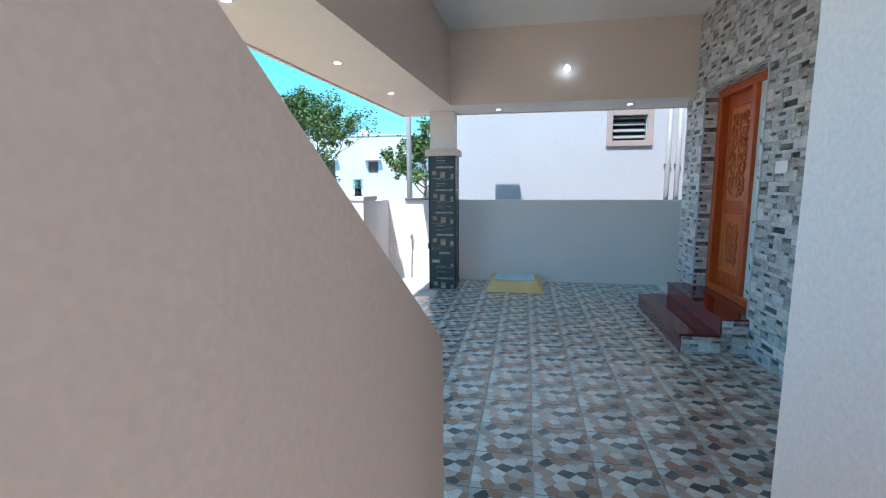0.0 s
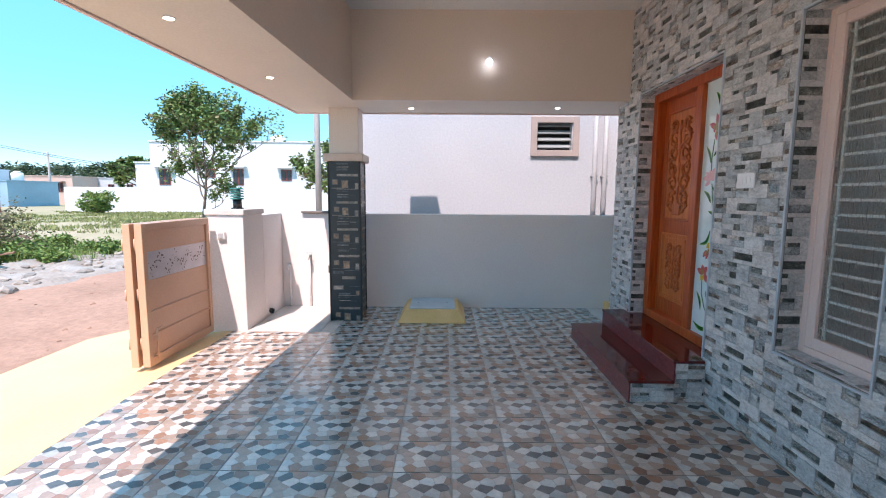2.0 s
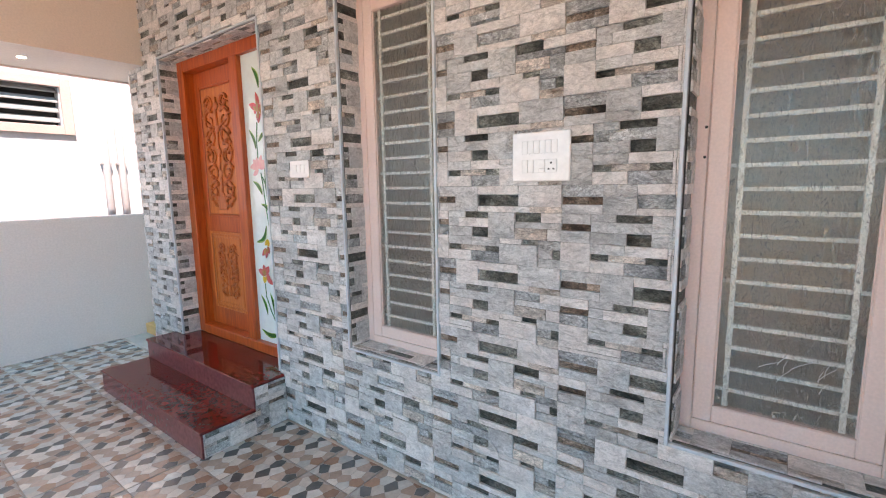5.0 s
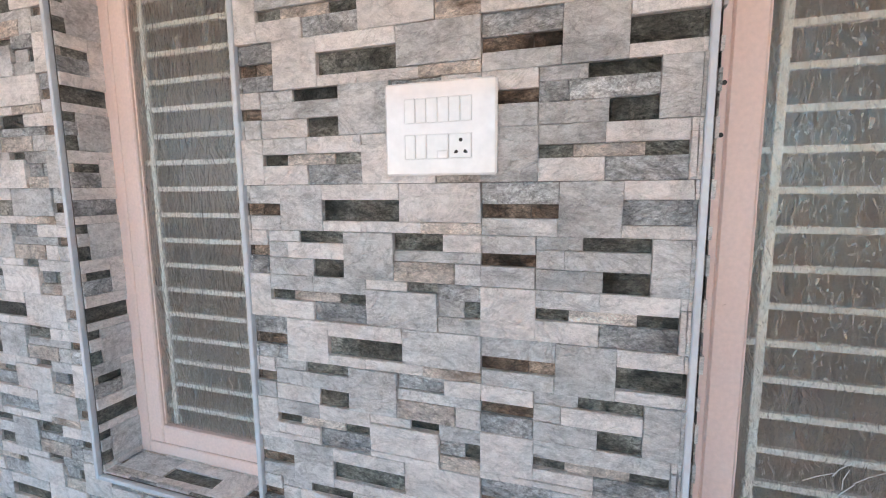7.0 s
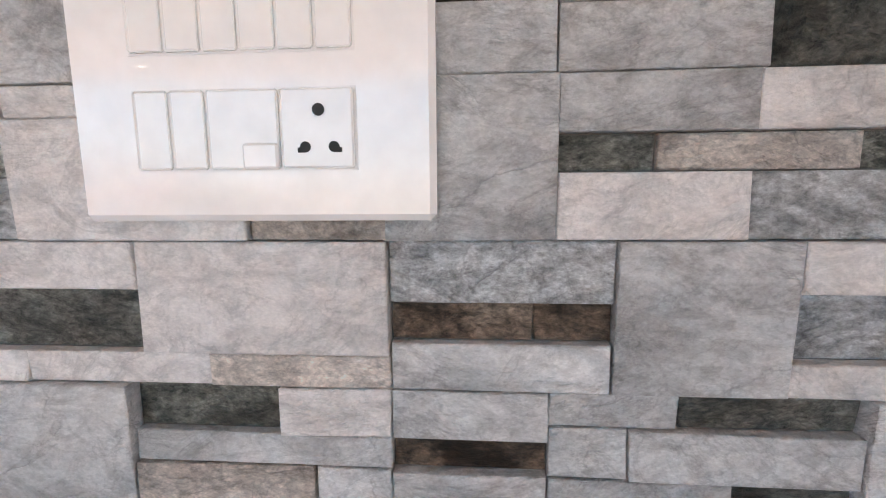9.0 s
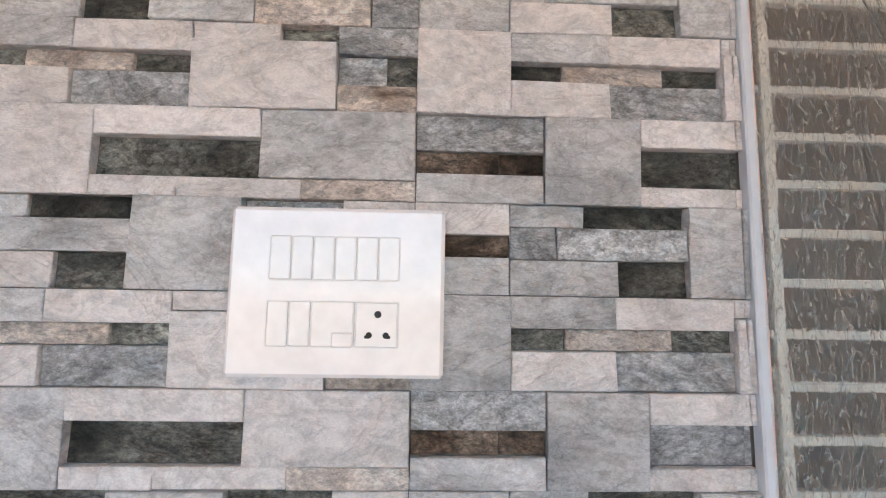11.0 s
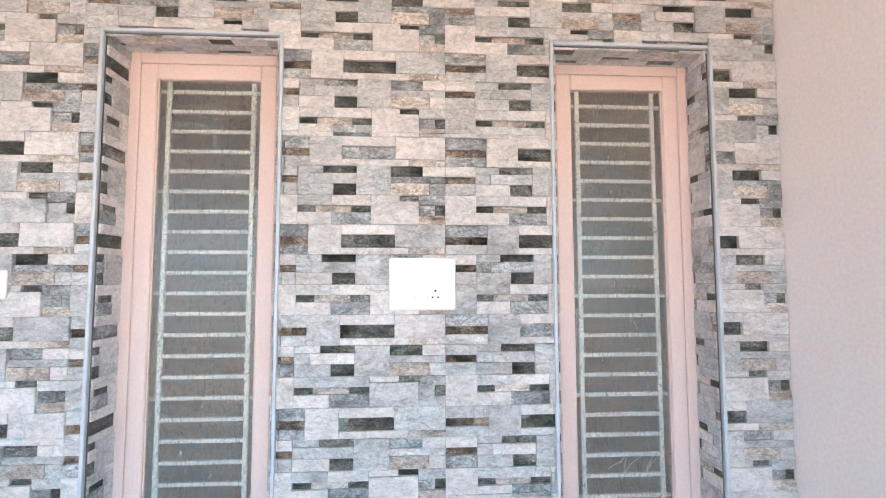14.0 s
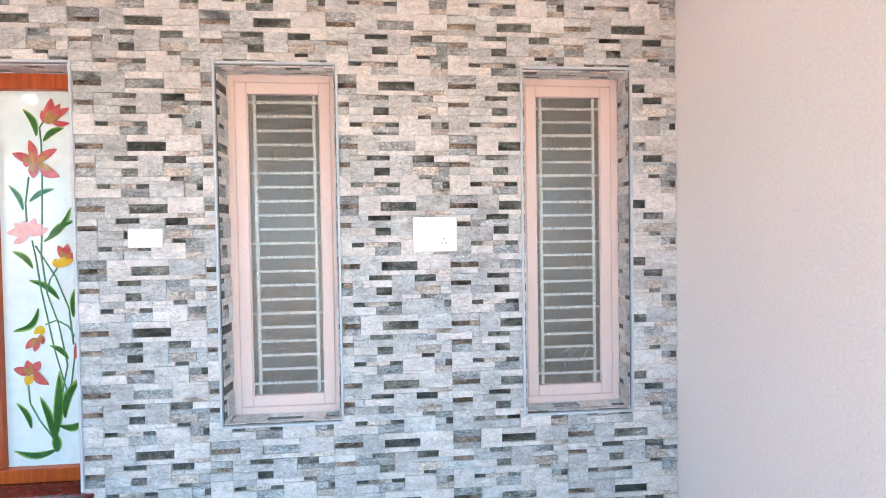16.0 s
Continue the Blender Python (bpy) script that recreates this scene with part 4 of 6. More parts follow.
for nm, mtl, rows, lift, wide, short in (("painted_leaf", PAINT_LEAF_PALE, (LEAVES + LEAVES_MORE), 0.0014, 1.0, 1.0), ("painted_leaf", PAINT_LEAF, (LEAVES + LEAVES_MORE), 0.0024, 0.72, 0.93),
                                         ("painted_petal", PETAL_RED, (RED_PETALS + RED_PETALS_MORE), 0.0034, 1.0, 1.0), ("painted_petal", PETAL_PINK, (PINK_PETALS), 0.0034, 1.0, 1.0),
                                         ("painted_petal", PETAL_GOLD, (GOLD_PETALS), 0.0062, 1.0, 1.0), ("painted_petal", PETAL_YELLOW, (YELLOW_PETALS), 0.0072, 1.0, 1.0)):
    bm = bmesh.new()
    for i, (a, b, c, d, w, k) in enumerate(rows):
        blade(bm, a, b, a + (c - a) * short, b + (d - b) * short, w * wide, k, lift=lift + 0.0001 * i)
    dpart(nm, bm, mtl, side)

# ---- granite steps ----
SY0_, SY1_ = 5.085, 6.53
steps = thing("entrance_steps", "two polished red granite steps with stone-clad ends", "steps", at=(1.4, 5.8, 0))
S_INV = Matrix.Translation(-steps.location)


def spart(nm, bm, m, label=""):
    bmesh.ops.transform(bm, matrix=S_INV, verts=bm.verts)
    return part(nm, bm, m, steps, label)


LOW_X, UP_X, LOW_Z = 1.128, 1.432, 0.155
bm = bmesh.new()
box(bm, LOW_X + 0.012, UP_X + 0.01, SY0_ + 0.012, SY1_ - 0.012, 0.0, LOW_Z - 0.018)
box(bm, UP_X + 0.012, BASE_X - 0.001, SY0_ + 0.012, SY1_ - 0.012, 0.0, STEP_TOP - 0.018)
spart("core", bm, GROUT)
for x0, x1, zt in ((LOW_X - 0.006, UP_X + 0.011, LOW_Z), (UP_X - 0.006, REVEAL - 0.001, STEP_TOP)):
    bm = bmesh.new()
    if zt == STEP_TOP:
        box(bm, x0, WX - 0.008, SY0_ - 0.004, SY1_ + 0.004, zt - 0.018, zt, ch=0.003)
        box(bm, WX - 0.0085, x1, DOOR[0] + 0.008, DOOR[1] - 0.008, zt - 0.018, zt - 0.0002)
    else:
        box(bm, x0, x1, SY0_ - 0.004, SY1_ + 0.004, zt - 0.018, zt, ch=0.003)
    spart("tread", bm, GRANITE)
for x0, zb, zt in ((LOW_X, 0.001, LOW_Z - 0.0185), (UP_X, LOW_Z + 0.0005, STEP_TOP - 0.0185)):
    bm = bmesh.new()
    box(bm, x0, x0 + 0.012, SY0_, SY1_, zb, zt, ch=0.001)
    spart("riser", bm, GRANITE_EDGE, "polished red granite riser")
    bm = bmesh.new()
    box(bm, x0 - 0.0075, x0 - 0.0062, SY0_ - 0.003, SY1_ + 0.003, zt + 0.002, zt + 0.017)
    spart("nosing", bm, GRANITE_EDGE, "pale polished nosing")
for y, sg in ((SY0_ + 0.012, -1), (SY1_ - 0.012, 1)):
    put = lambda u, v, d, y=y, sg=sg: (u - 1.4, y - 5.8 + sg * d, v)
    c = clad("end_cladding", [(blocks(LOW_X + 0.013, BASE_X - 0.014, 0.001, LOW_Z - 0.02, [], 0.93, 0.305), put),
                              (blocks(UP_X + 0.013, BASE_X - 0.014, LOW_Z - 0.02, STEP_TOP - 0.02, [], 0.93, 0.305), put)], steps, "grey split-stone tile on the step ends")

# ---- switch plates ----
PX = WX - 0.001
plate = thing("switch_plate", "large white glossy twelve-module switch plate with socket", "switch", at=(PX, 3.423, 1.429))
PW, PH = 0.222, 0.1745


def ppart(nm, b, m, parent=plate, ch=0.0015, label=""):
    """Boxes in the plate's own frame: a to the right, z up, d out of the wall."""
    bm = bmesh.new()
    a0, a1, zz0, zz1, d0, d1 = b
    box(bm, -d1, -d0, -a1, -a0, zz0, zz1, ch=ch)
    return part(nm, bm, m, parent, label)


ppart("faceplate", (-PW / 2, PW / 2, 0, PH, 0.0, 0.011), PLASTIC, ch=0.004)
m22 = 0.0223
A0 = -0.0695
for rz in (0.031, 0.098):
    bm = bmesh.new()
    box(bm, -0.0116, -0.0108, -(A0 + 6 * m22 + 0.0008), -(A0 - 0.0008), rz - 0.0008, rz + 0.0468)
    part("module_gap", bm, mat("plate_shadow_gap", (0.90, 0.86, 0.845), 0.3), plate)
for i in range(6):
    ppart("switch_rocker", (A0 + i * m22 + 0.0003, A0 + (i + 1) * m22 - 0.0003, 0.0985, 0.144, 0.0117, 0.0128), PLASTIC2)
for i in range(2):
    ppart("switch_rocker", (A0 + i * m22 + 0.0004, A0 + (i + 1) * m22 - 0.0004, 0.031, 0.077, 0.0117, 0.0128), PLASTIC2)
blank = ppart("fan_switch", (A0 + 2 * m22 + 0.0006, A0 + 4 * m22 - 0.0004, 0.031, 0.077, 0.0117, 0.0132), PLASTIC2)
ppart("rocker", (A0 + 3 * m22, A0 + 4 * m22 - 0.0006, 0.031, 0.046, 0.0133, 0.0165), PLASTIC, blank)
sock = ppart("socket", (A0 + 4 * m22 + 0.0006, A0 + 6 * m22 - 0.0004, 0.031, 0.077, 0.0117, 0.0138), PLASTIC2)
bm = bmesh.new()
cyl(bm, (-0.0146, -0.0435, 0.0645), (-0.0139, -0.0435, 0.0645), 0.0036, n=14)
for a in (0.035, 0.052):
    cyl(bm, (-0.0146, -a, 0.0435), (-0.0139, -a, 0.0435), 0.0032, n=12)
    box(bm, -0.01455, -0.0139, -a + 0.0024 * (1 if a < 0.04 else -1) - 0.0022, -a + 0.0024 * (1 if a < 0.04 else -1) + 0.0022, 0.0403, 0.0432)
part("pin_hole", bm, BLACK, sock, "black pin openings")

sp = thing("small_switch_plate", "small white switch plate beside the front door", "switch", at=(PX, 4.815, 1.472))
bm = bmesh.new()
box(bm, -0.011, 0.0, -0.08, 0.08, 0, 0.092, ch=0.003)
part("faceplate", bm, PLASTIC, sp)
for i in range(3):
    bm = bmesh.new()
    box(bm, -0.0135, -0.0113, -0.05 + i * 0.034, -0.018 + i * 0.034, 0.024, 0.068, ch=0.001)
    part("switch_rocker", bm, PLASTIC2, sp)

# ---- porch column ----
CX0, CX1, CY0, CY1 = -1.435, -1.092, 7.09, 7.395
col = thing("porch_column", "square porch column, black slate-tile base and tan top", "column", at=((CX0 + CX1) / 2, (CY0 + CY1) / 2, 0), kind="structure")
C_INV = Matrix.Translation(-col.location)


def cpart(nm, bm, m, label=""):
    bmesh.ops.transform(bm, matrix=C_INV, verts=bm.verts)
    return part(nm, bm, m, col, label)


bm = bmesh.new()
box(bm, CX0, CX1, CY0, CY1, 0.0, 1.78)
cpart("tiled_shaft", bm, C_TILE, "black slate-look tile")
bm = bmesh.new()
box(bm, CX0 - 0.045, CX1 + 0.045, CY0 - 0.045, CY1 + 0.045, 1.78, 1.862, ch=0.004)
cpart("band", bm, mat("band_paint", (0.72, 0.55, 0.45), 0.55), "pinkish projecting band")
bm = bmesh.new()
box(bm, CX0 + 0.012, CX1 - 0.012, CY0 + 0.012, CY1 - 0.012, 1.862, SOFFIT_Z - 0.001)
cpart("upper_shaft", bm, PAINT_CREAM, "cream painted upper shaft")
bm = bmesh.new()
for x in (CX0, CX1):
    for y in (CY0, CY1):
        box(bm, x - 0.008, x + 0.008, y - 0.008, y + 0.008, 0.001, 1.779)
cpart("corner_edging", bm, BLACK, "black tile corner edging")
# inlay strips of one tile: (left, right, bottom, top as fractions, look)
SQUARES = [(0.12, 0.28, 0.16, 0.32, 1), (0.44, 0.64, 0.03, 0.29, 1), (0.88, 0.985, 0.0, 0.20, 2)]
LINES = [(0.05, 0.43, 0.005, 0.028, 2), (0.24, 0.98, 0.45, 0.535, 2), (0.24, 0.64, 0.66, 0.74, 0), (0.24, 0.64, 0.775, 0.80, 2), (0.67, 0.90, 0.755, 0.775, 2), (0.24, 0.64, 0.88, 0.93, 0), (0.24, 0.98, 0.972, 0.99, 2)]
STRIPS = [(0.05, 0.38, 0.22, 0.35, 2), (0.64, 0.98, 0.33, 0.35, 0), (0.38, 0.86, 0.61, 0.72, 2), (0.05, 0.42, 0.81, 0.92, 0), (0.88, 0.985, 0.02, 0.16, 1), (0.24, 0.64, 0.02, 0.08, 0), (0.46, 0.98, 0.93, 0.95, 0)]
IN_MATS = (C_GREY, C_BROWN, C_PALE)
pick = random.Random(11)
tile_h = 0.297
for fx in range(2):
    for k in range(6):
        for (l, r, b, t, s) in (STRIPS if k == 1 else SQUARES + LINES):
            if pick.random() < 0.06:
                continue
            wj = pick.uniform(-0.02, 0.02)
            w = (CX1 - CX0 - 0.03) if fx == 0 else (CY1 - CY0 - 0.03)
            a0, a1 = 0.015 + max(0.0, l + wj) * w, 0.015 + min(1.0, r + wj) * w
            z0_, z1_ = (k + b) * tile_h + 0.001, (k + t) * tile_h
            bm = bmesh.new()
            if fx == 0:
                box(bm, CX0 + a0, CX0 + a1, CY0 - 0.006, CY0 - 0.0005, z0_, z1_)
            else:
                box(bm, CX1 + 0.0005, CX1 + 0.006, CY0 + a0, CY0 + a1, z0_, z1_)
            cpart("inlay", bm, IN_MATS[s if pick.random() > 0.12 else 0])
            if t - b > 0.12:
                e = 0.006
                bm = bmesh.new()
                if fx == 0:
                    box(bm, max(CX0 + 0.009, CX0 + a0 - e), min(CX1 - 0.009, CX0 + a1 + e), CY0 - 0.003, CY0 - 0.0004, max(0.001, z0_ - e), z1_ + e)
                else:
                    box(bm, CX1 + 0.0004, CX1 + 0.003, max(CY0 + 0.009, CY0 + a0 - e), min(CY1 - 0.009, CY0 + a1 + e), max(0.001, z0_ - e), z1_ + e)
                cpart("inlay_rim", bm, C_GREY)

# ---- lamps ----
for x, y in ((-1.63, 4.60), (-1.565, 5.83), (-0.53, 7.10), (1.03, 7.03), (-1.70, 3.35)):
    dl = thing("downlight", "small round recessed downlight, lit", "lamp", "soffit downlights", at=(x, y, SOFFIT_Z))
    bm = bmesh.new()
    cyl(bm, (0, 0, -0.006), (0, 0, -0.0005), 0.034, n=24)
    part("rim", bm, PLASTIC, dl)
    bm = bmesh.new()
    cyl(bm, (0, 0, -0.0075), (0, 0, -0.0062), 0.024, n=24)
    part("lens", bm, DOWN, dl)
bulb = thing("wall_bulb", "lit round white bulb in a holder on the beam", "lamp", at=(0.26, 6.69, 2.70))
bm = bmesh.new()
cyl(bm, (0, -0.001, 0.035), (0, -0.03, 0.035), 0.028, n=16)
cyl(bm, (0, -0.03, 0.03), (0, -0.055, 0.012), 0.016, n=14)
part("holder", bm, PLASTIC, bulb)
bm = bmesh.new()
bmesh.ops.create_uvsphere(bm, u_segments=18, v_segments=12, radius=0.032, matrix=Matrix.Translation((0, -0.078, -0.008)))
for f in bm.faces:
    f.smooth = True
part("globe", bm, BULB, bulb)

# ---- sump cover ----
cover = thing("sump_cover", "yellow painted plinth with a grey-white cover lid", "cover", at=(-0.295, 7.37, 0))
bm = bmesh.new()
bt = [(-0.385, -0.37), (0.385, -0.37), (0.385, 0.37), (-0.385, 0.37)]
tp = [(-0.30, -0.29), (0.30, -0.29), (0.30, 0.30), (-0.30, 0.30)]
lo = [bm.verts.new((*p, 0.001)) for p in bt]
hi = [bm.verts.new((*p, 0.135)) for p in tp]
bm.faces.new(hi)
bm.faces.new(lo[::-1])
for i in range(4):
    j = (i + 1) % 4
    bm.faces.new((lo[i], lo[j], hi[j], hi[i]))
bmesh.ops.bevel(bm, geom=list(bm.edges), offset=0.006, segments=2, affect='EDGES')
part("plinth", bm, YELLOW2, cover)
bm = bmesh.new()
box(bm, -0.26, 0.26, -0.25, 0.26, 0.1355, 0.152, ch=0.004)
lid = part("lid", bm, METAL_LID, cover)
for a in (-0.17, 0.17):
    bm = bmesh.new()
    cyl(bm, (a, 0, 0.1525), (a, 0, 0.156), 0.012, n=12)
    part("lifting_ring", bm, STEEL, lid)
bm = bmesh.new()
box(bm, 1.86, 2.20, 7.42, 7.76, 0.0, 0.10, ch=0.006)
obj("yellow_block", bm, YELLOW2, label="low yellow painted block in the side passage", category="block")

# ---- taps and pipes on the compound wall ----
for x, zt in ((-2.118, 0.53), (-1.86, 0.66)):
    tap = thing("garden_tap", "white pvc pipe with a small tap on the wall", "tap", "taps on the wall", at=(x, CW_Y, 0))
    bm = bmesh.new()
    cyl(bm, (0, -0.02, 0.001), (0, -0.02, zt), 0.013)
    part("pipe", bm, PVC, tap)
    bm = bmesh.new()
    cyl(bm, (0, -0.02, zt - 0.02), (0, -0.02, zt + 0.02), 0.019)
    cyl(bm, (0, -0.035, zt), (0, -0.10, zt), 0.012)
    cyl(bm, (0, -0.09, zt), (0, -0.10, zt - 0.05), 0.010)
    cyl(bm, (0, -0.07, zt), (0, -0.07, zt + 0.03), 0.008)
    part("spout", bm, PVC, tap)
    bm = bmesh.new()
    box(bm, -0.03, 0.03, -0.077, -0.063, zt + 0.03, zt + 0.04, ch=0.003)
    part("tap_handle", bm, STEEL, tap)
    for z in (0.12, zt - 0.12):
        bm = bmesh.new()
        box(bm, -0.02, 0.02, -0.036, -0.0005, z, z + 0.012)
        part("clip", bm, PVC, tap)
bm = bmesh.new()
cyl(bm, (-2.215, 7.30, 0.06), (-2.17, 7.30, 0.05), 0.03, n=14)
obj("drain_outlet", bm, BLACK, label="short black drain pipe end at the wall foot", category="pipe")
bm = bmesh.new()
cyl(bm, (CX0 - 0.005, CY0 + 0.12, 0.62), (CX0 - 0.05, CY0 + 0.12, 0.60), 0.014)
cyl(bm, (CX0 - 0.045, CY0 + 0.12, 0.60), (CX0 - 0.045, CY0 + 0.12, 0.53), 0.010)
obj("column_tap", bm, STEEL, label="small dark tap on the column", category="tap")

# ---- pier lamp and socket box ----
pl = thing("pier_lamp", "black lamp with teal louvre rings on the gate pier", "lamp", at=(-2.36, 6.90, 1.262))
bm = bmesh.new()
cyl(bm, (0, 0, 0.0), (0, 0, 0.012), 0.062, n=20)
cyl(bm, (0, 0, 0.012), (0, 0, 0.10), 0.045, n=20)
part("base", bm, LAMP_BLACK, pl)
bm = bmesh.new()
cyl(bm, (0, 0, 0.10), (0, 0, 0.215), 0.036, n=20)
part("diffuser", bm, mat("lamp_diffuser", (0.35, 0.5, 0.5), 0.3), pl)
for i in range(5):
    bm = bmesh.new()
    cyl(bm, (0, 0, 0.102 + i * 0.026), (0, 0, 0.116 + i * 0.026), 0.072, n=20, r2=0.062)
    part("louvre_ring", bm, LAMP_GREEN, pl)
sb = thing("socket_box", "small white weatherproof socket box on the pier", "socket", at=(-2.43, 6.68, 1.00))
bm = bmesh.new()
box(bm, -0.04, 0.04, -0.035, -0.001, -0.04, 0.04, ch=0.005)
part("body", bm, PLASTIC, sb)
bm = bmesh.new()
box(bm, -0.028, 0.028, -0.039, -0.0355, -0.028, 0.022, ch=0.002)
part("flap", bm, mat("grey_flap", (0.5, 0.5, 0.5), 0.3), sb)


# ---- gate ----
def gate_leaf(x, y0, y1, group="folding gate leaves"):
    g = thing("gate_leaf", "peach painted sheet-metal gate leaf standing open on the ramp", "gate", group, at=(x, y1, 0.02))
    L = y1 - y0
    bm = bmesh.new()
    for a0, a1, b0, b1 in ((0, 0.05, 0, 1.16), (L - 0.05, L, 0, 1.16), (0.05, L - 0.05, 1.10, 1.16), (0.05, L - 0.05, 0, 0.07)):
        box(bm, -0.03, 0.03, -a1, -a0, b0, b1, ch=0.003)
    part("frame", bm, GATE, g)
    for b0, b1 in ((0.071, 0.24), (0.26, 0.43), (0.45, 0.70), (0.93, 1.099)):
        bm = bmesh.new()
        box(bm, -0.012, 0.014, -L + 0.051, -0.051, b0, b1, ch=0.003)
        part("panel", bm, GATE, g)
    for b0 in (0.2405, 0.4305):
        bm = bmesh.new()
        box(bm, -0.022, 0.024, -L + 0.051, -0.051, b0, b0 + 0.019, ch=0.004)
        part("rail", bm, GATE, g)
    bm = bmesh.new()
    box(bm, -0.008, 0.010, -L + 0.051, -0.051, 0.701, 0.929)
    strip = part("ornament_strip", bm, GATE_PLATE, g, "silver plate with cut floral dots")
    bm = bmesh.new()
    rnd = random.Random(4)
    for i in range(90):
        t = i / 90
        a = 0.08 + (L - 0.16) * t
        zz = 0.815 + 0.05 * math.sin(t * 25) + rnd.uniform(-0.05, 0.05)
        rr = rnd.uniform(0.004, 0.009)
        for sx in (-1, 1):
            cyl(bm, (sx * 0.0105 + 0.001, -a, zz), (sx * 0.0115 + 0.001, -a, zz), rr, n=7)
    tagged(part("cut_hole", bm, mat("dark_cutouts", (0.10, 0.06, 0.05), 0.5), strip), kind="stuff")
    bm = bmesh.new()
    cyl(bm, (0.045, -L + 0.09, 0.05), (0.045, -L + 0.09, 0.30), 0.007)
    cyl(bm, (0.045, -L + 0.09, 0.30), (0.045, -L + 0.15, 0.30), 0.007)
    for z in (0.08, 0.2):
        box(bm, 0.03, 0.056, -L + 0.075, -L + 0.105, z, z + 0.02)
    part("drop_bolt", bm, GATE, g)
    for z in (0.15, 0.55, 0.95):
        bm = bmesh.new()
        cyl(bm, (-0.037, -L + 0.008, z), (-0.037, -L + 0.008, z + 0.09), 0.0075)
        part("hinge", bm, GATE, g)
    return g


gate_leaf(-2.55, 5.585, 6.60)
gate_leaf(-2.635, 5.57, 6.58)

# ---- neighbour's wall ----
NY = 8.30
VX0, VX1, VZ0, VZ1 = 1.07, 1.53, 2.035, 2.395
nb = thing("neighbour_house", "whitewashed side of the neighbour's house with a vent", "house", at=(2, NY, 0))
N_INV = Matrix.Translation(-nb.location)


def npart(nm, bm, m, parent=nb, label=""):
    bmesh.ops.transform(bm, matrix=N_INV, verts=bm.verts)
    return part(nm, bm, m, parent, label)


bm = bmesh.new()
for x0, x1, z0_, z1_ in ((-1.62, VX0, -0.3, 3.4), (VX1, 12.0, -0.3, 3.4), (VX0, VX1, -0.3, VZ0), (VX0, VX1, VZ1, 3.4)):
    box(bm, x0, x1, NY, NY + 0.22, z0_, z1_)
bmesh.ops.remove_doubles(bm, verts=bm.verts, dist=0.0005)
npart("wall", bm, PAINT_NEIGH)
for b in ((-1.62, -1.40, NY + 0.222, 15.8, -0.3, 3.4), (-1.62, 12, 15.8, 16, -0.3, 3.4)):
    bm = bmesh.new()
    box(bm, *b)
    npart("wall", bm, PAINT_NEIGH)
bm = bmesh.new()
box(bm, -1.65, 12, NY - 0.03, 16, 3.4, 3.5)
npart("roof", bm, PAINT_NEIGH)
bm = bmesh.new()
bordered(bm, NY - 0.035, NY - 0.001, VX0 - 0.09, VX1 + 0.09, VZ0 - 0.085, VZ1 + 0.075, 0.082)
for v in bm.verts:
    v.co = (v.co.y, v.co.x, v.co.z)
vent = npart("vent_frame", bm, mat("vent_surround_paint", (0.46, 0.365, 0.33), 0.6))
# flat black sheet gives the vent's inside its shade
bm = bmesh.new()
box(bm, VX0, VX1, NY + 0.12, NY + 0.14, VZ0, VZ1)
npart("vent_dark", bm, BLACK, vent, "black sheet standing in for the shade behind the slats")
for i in range(4):
    bm = bmesh.new()
    z = VZ0 + 0.03 + i * 0.092
    vs = [(VX0 + 0.005, NY + 0.03, z), (VX1 - 0.005, NY + 0.03, z), (VX1 - 0.005, NY + 0.075, z + 0.042), (VX0 + 0.005, NY + 0.075, z + 0.042)]
    a = [bm.verts.new(p) for p in vs]
    b = [bm.verts.new((p[0], p[1] - 0.003, p[2] + 0.012)) for p in vs]
    bm.faces.new(a)
    bm.faces.new(b)
    for k in range(4):
        j = (k + 1) % 4
        bm.faces.new((a[k], a[j], b[j], b[k]))
    npart("slat", bm, LOUVRE, vent)
for x in (1.84, 1.975):
    bm = bmesh.new()
    cyl(bm, (x, NY - 0.036, 0.0), (x, NY - 0.036, 3.2), 0.034, n=16)
    npart("downpipe", bm, PVC_DARKENED, nb, "white drain pipe, greyed in colour for its shading")
for x in (1.84, 1.975):
    bm = bmesh.new()
    box(bm, x - 0.045, x + 0.045, NY - 0.06, NY - 0.0005, 1.68, 1.70)
    npart("pipe_clip", bm, PVC_DARKENED, nb)
bm = bmesh.new()
box(bm, 2.17, 3.4, NY - 0.36, NY - 0.001, 2.36, 2.44)
box(bm, 2.17, 2.25, NY - 0.30, NY - 0.001, 2.10, 2.36)
npart("sunshade", bm, PAINT_CREAM, nb, "cream concrete sunshade bracket")


# ---- outdoors ----
bm = bmesh.new()
pick = random.Random(2)
left, right = [], []
for k in range(60):
    y = -40 + 2.2 * k
    left.append(bm.verts.new((-7.5 + 0.4 * noise.noise(Vector((y * 0.3, 1, 0))), y, -0.215)))
    right.append(bm.verts.new((-3.2, y, -0.215)))
for k in range(59):
    bm.faces.new((left[k], right[k], right[k + 1], left[k + 1]))
obj("road", bm, ROAD, kind="structure", label="red earth lane outside the gate", category="road")


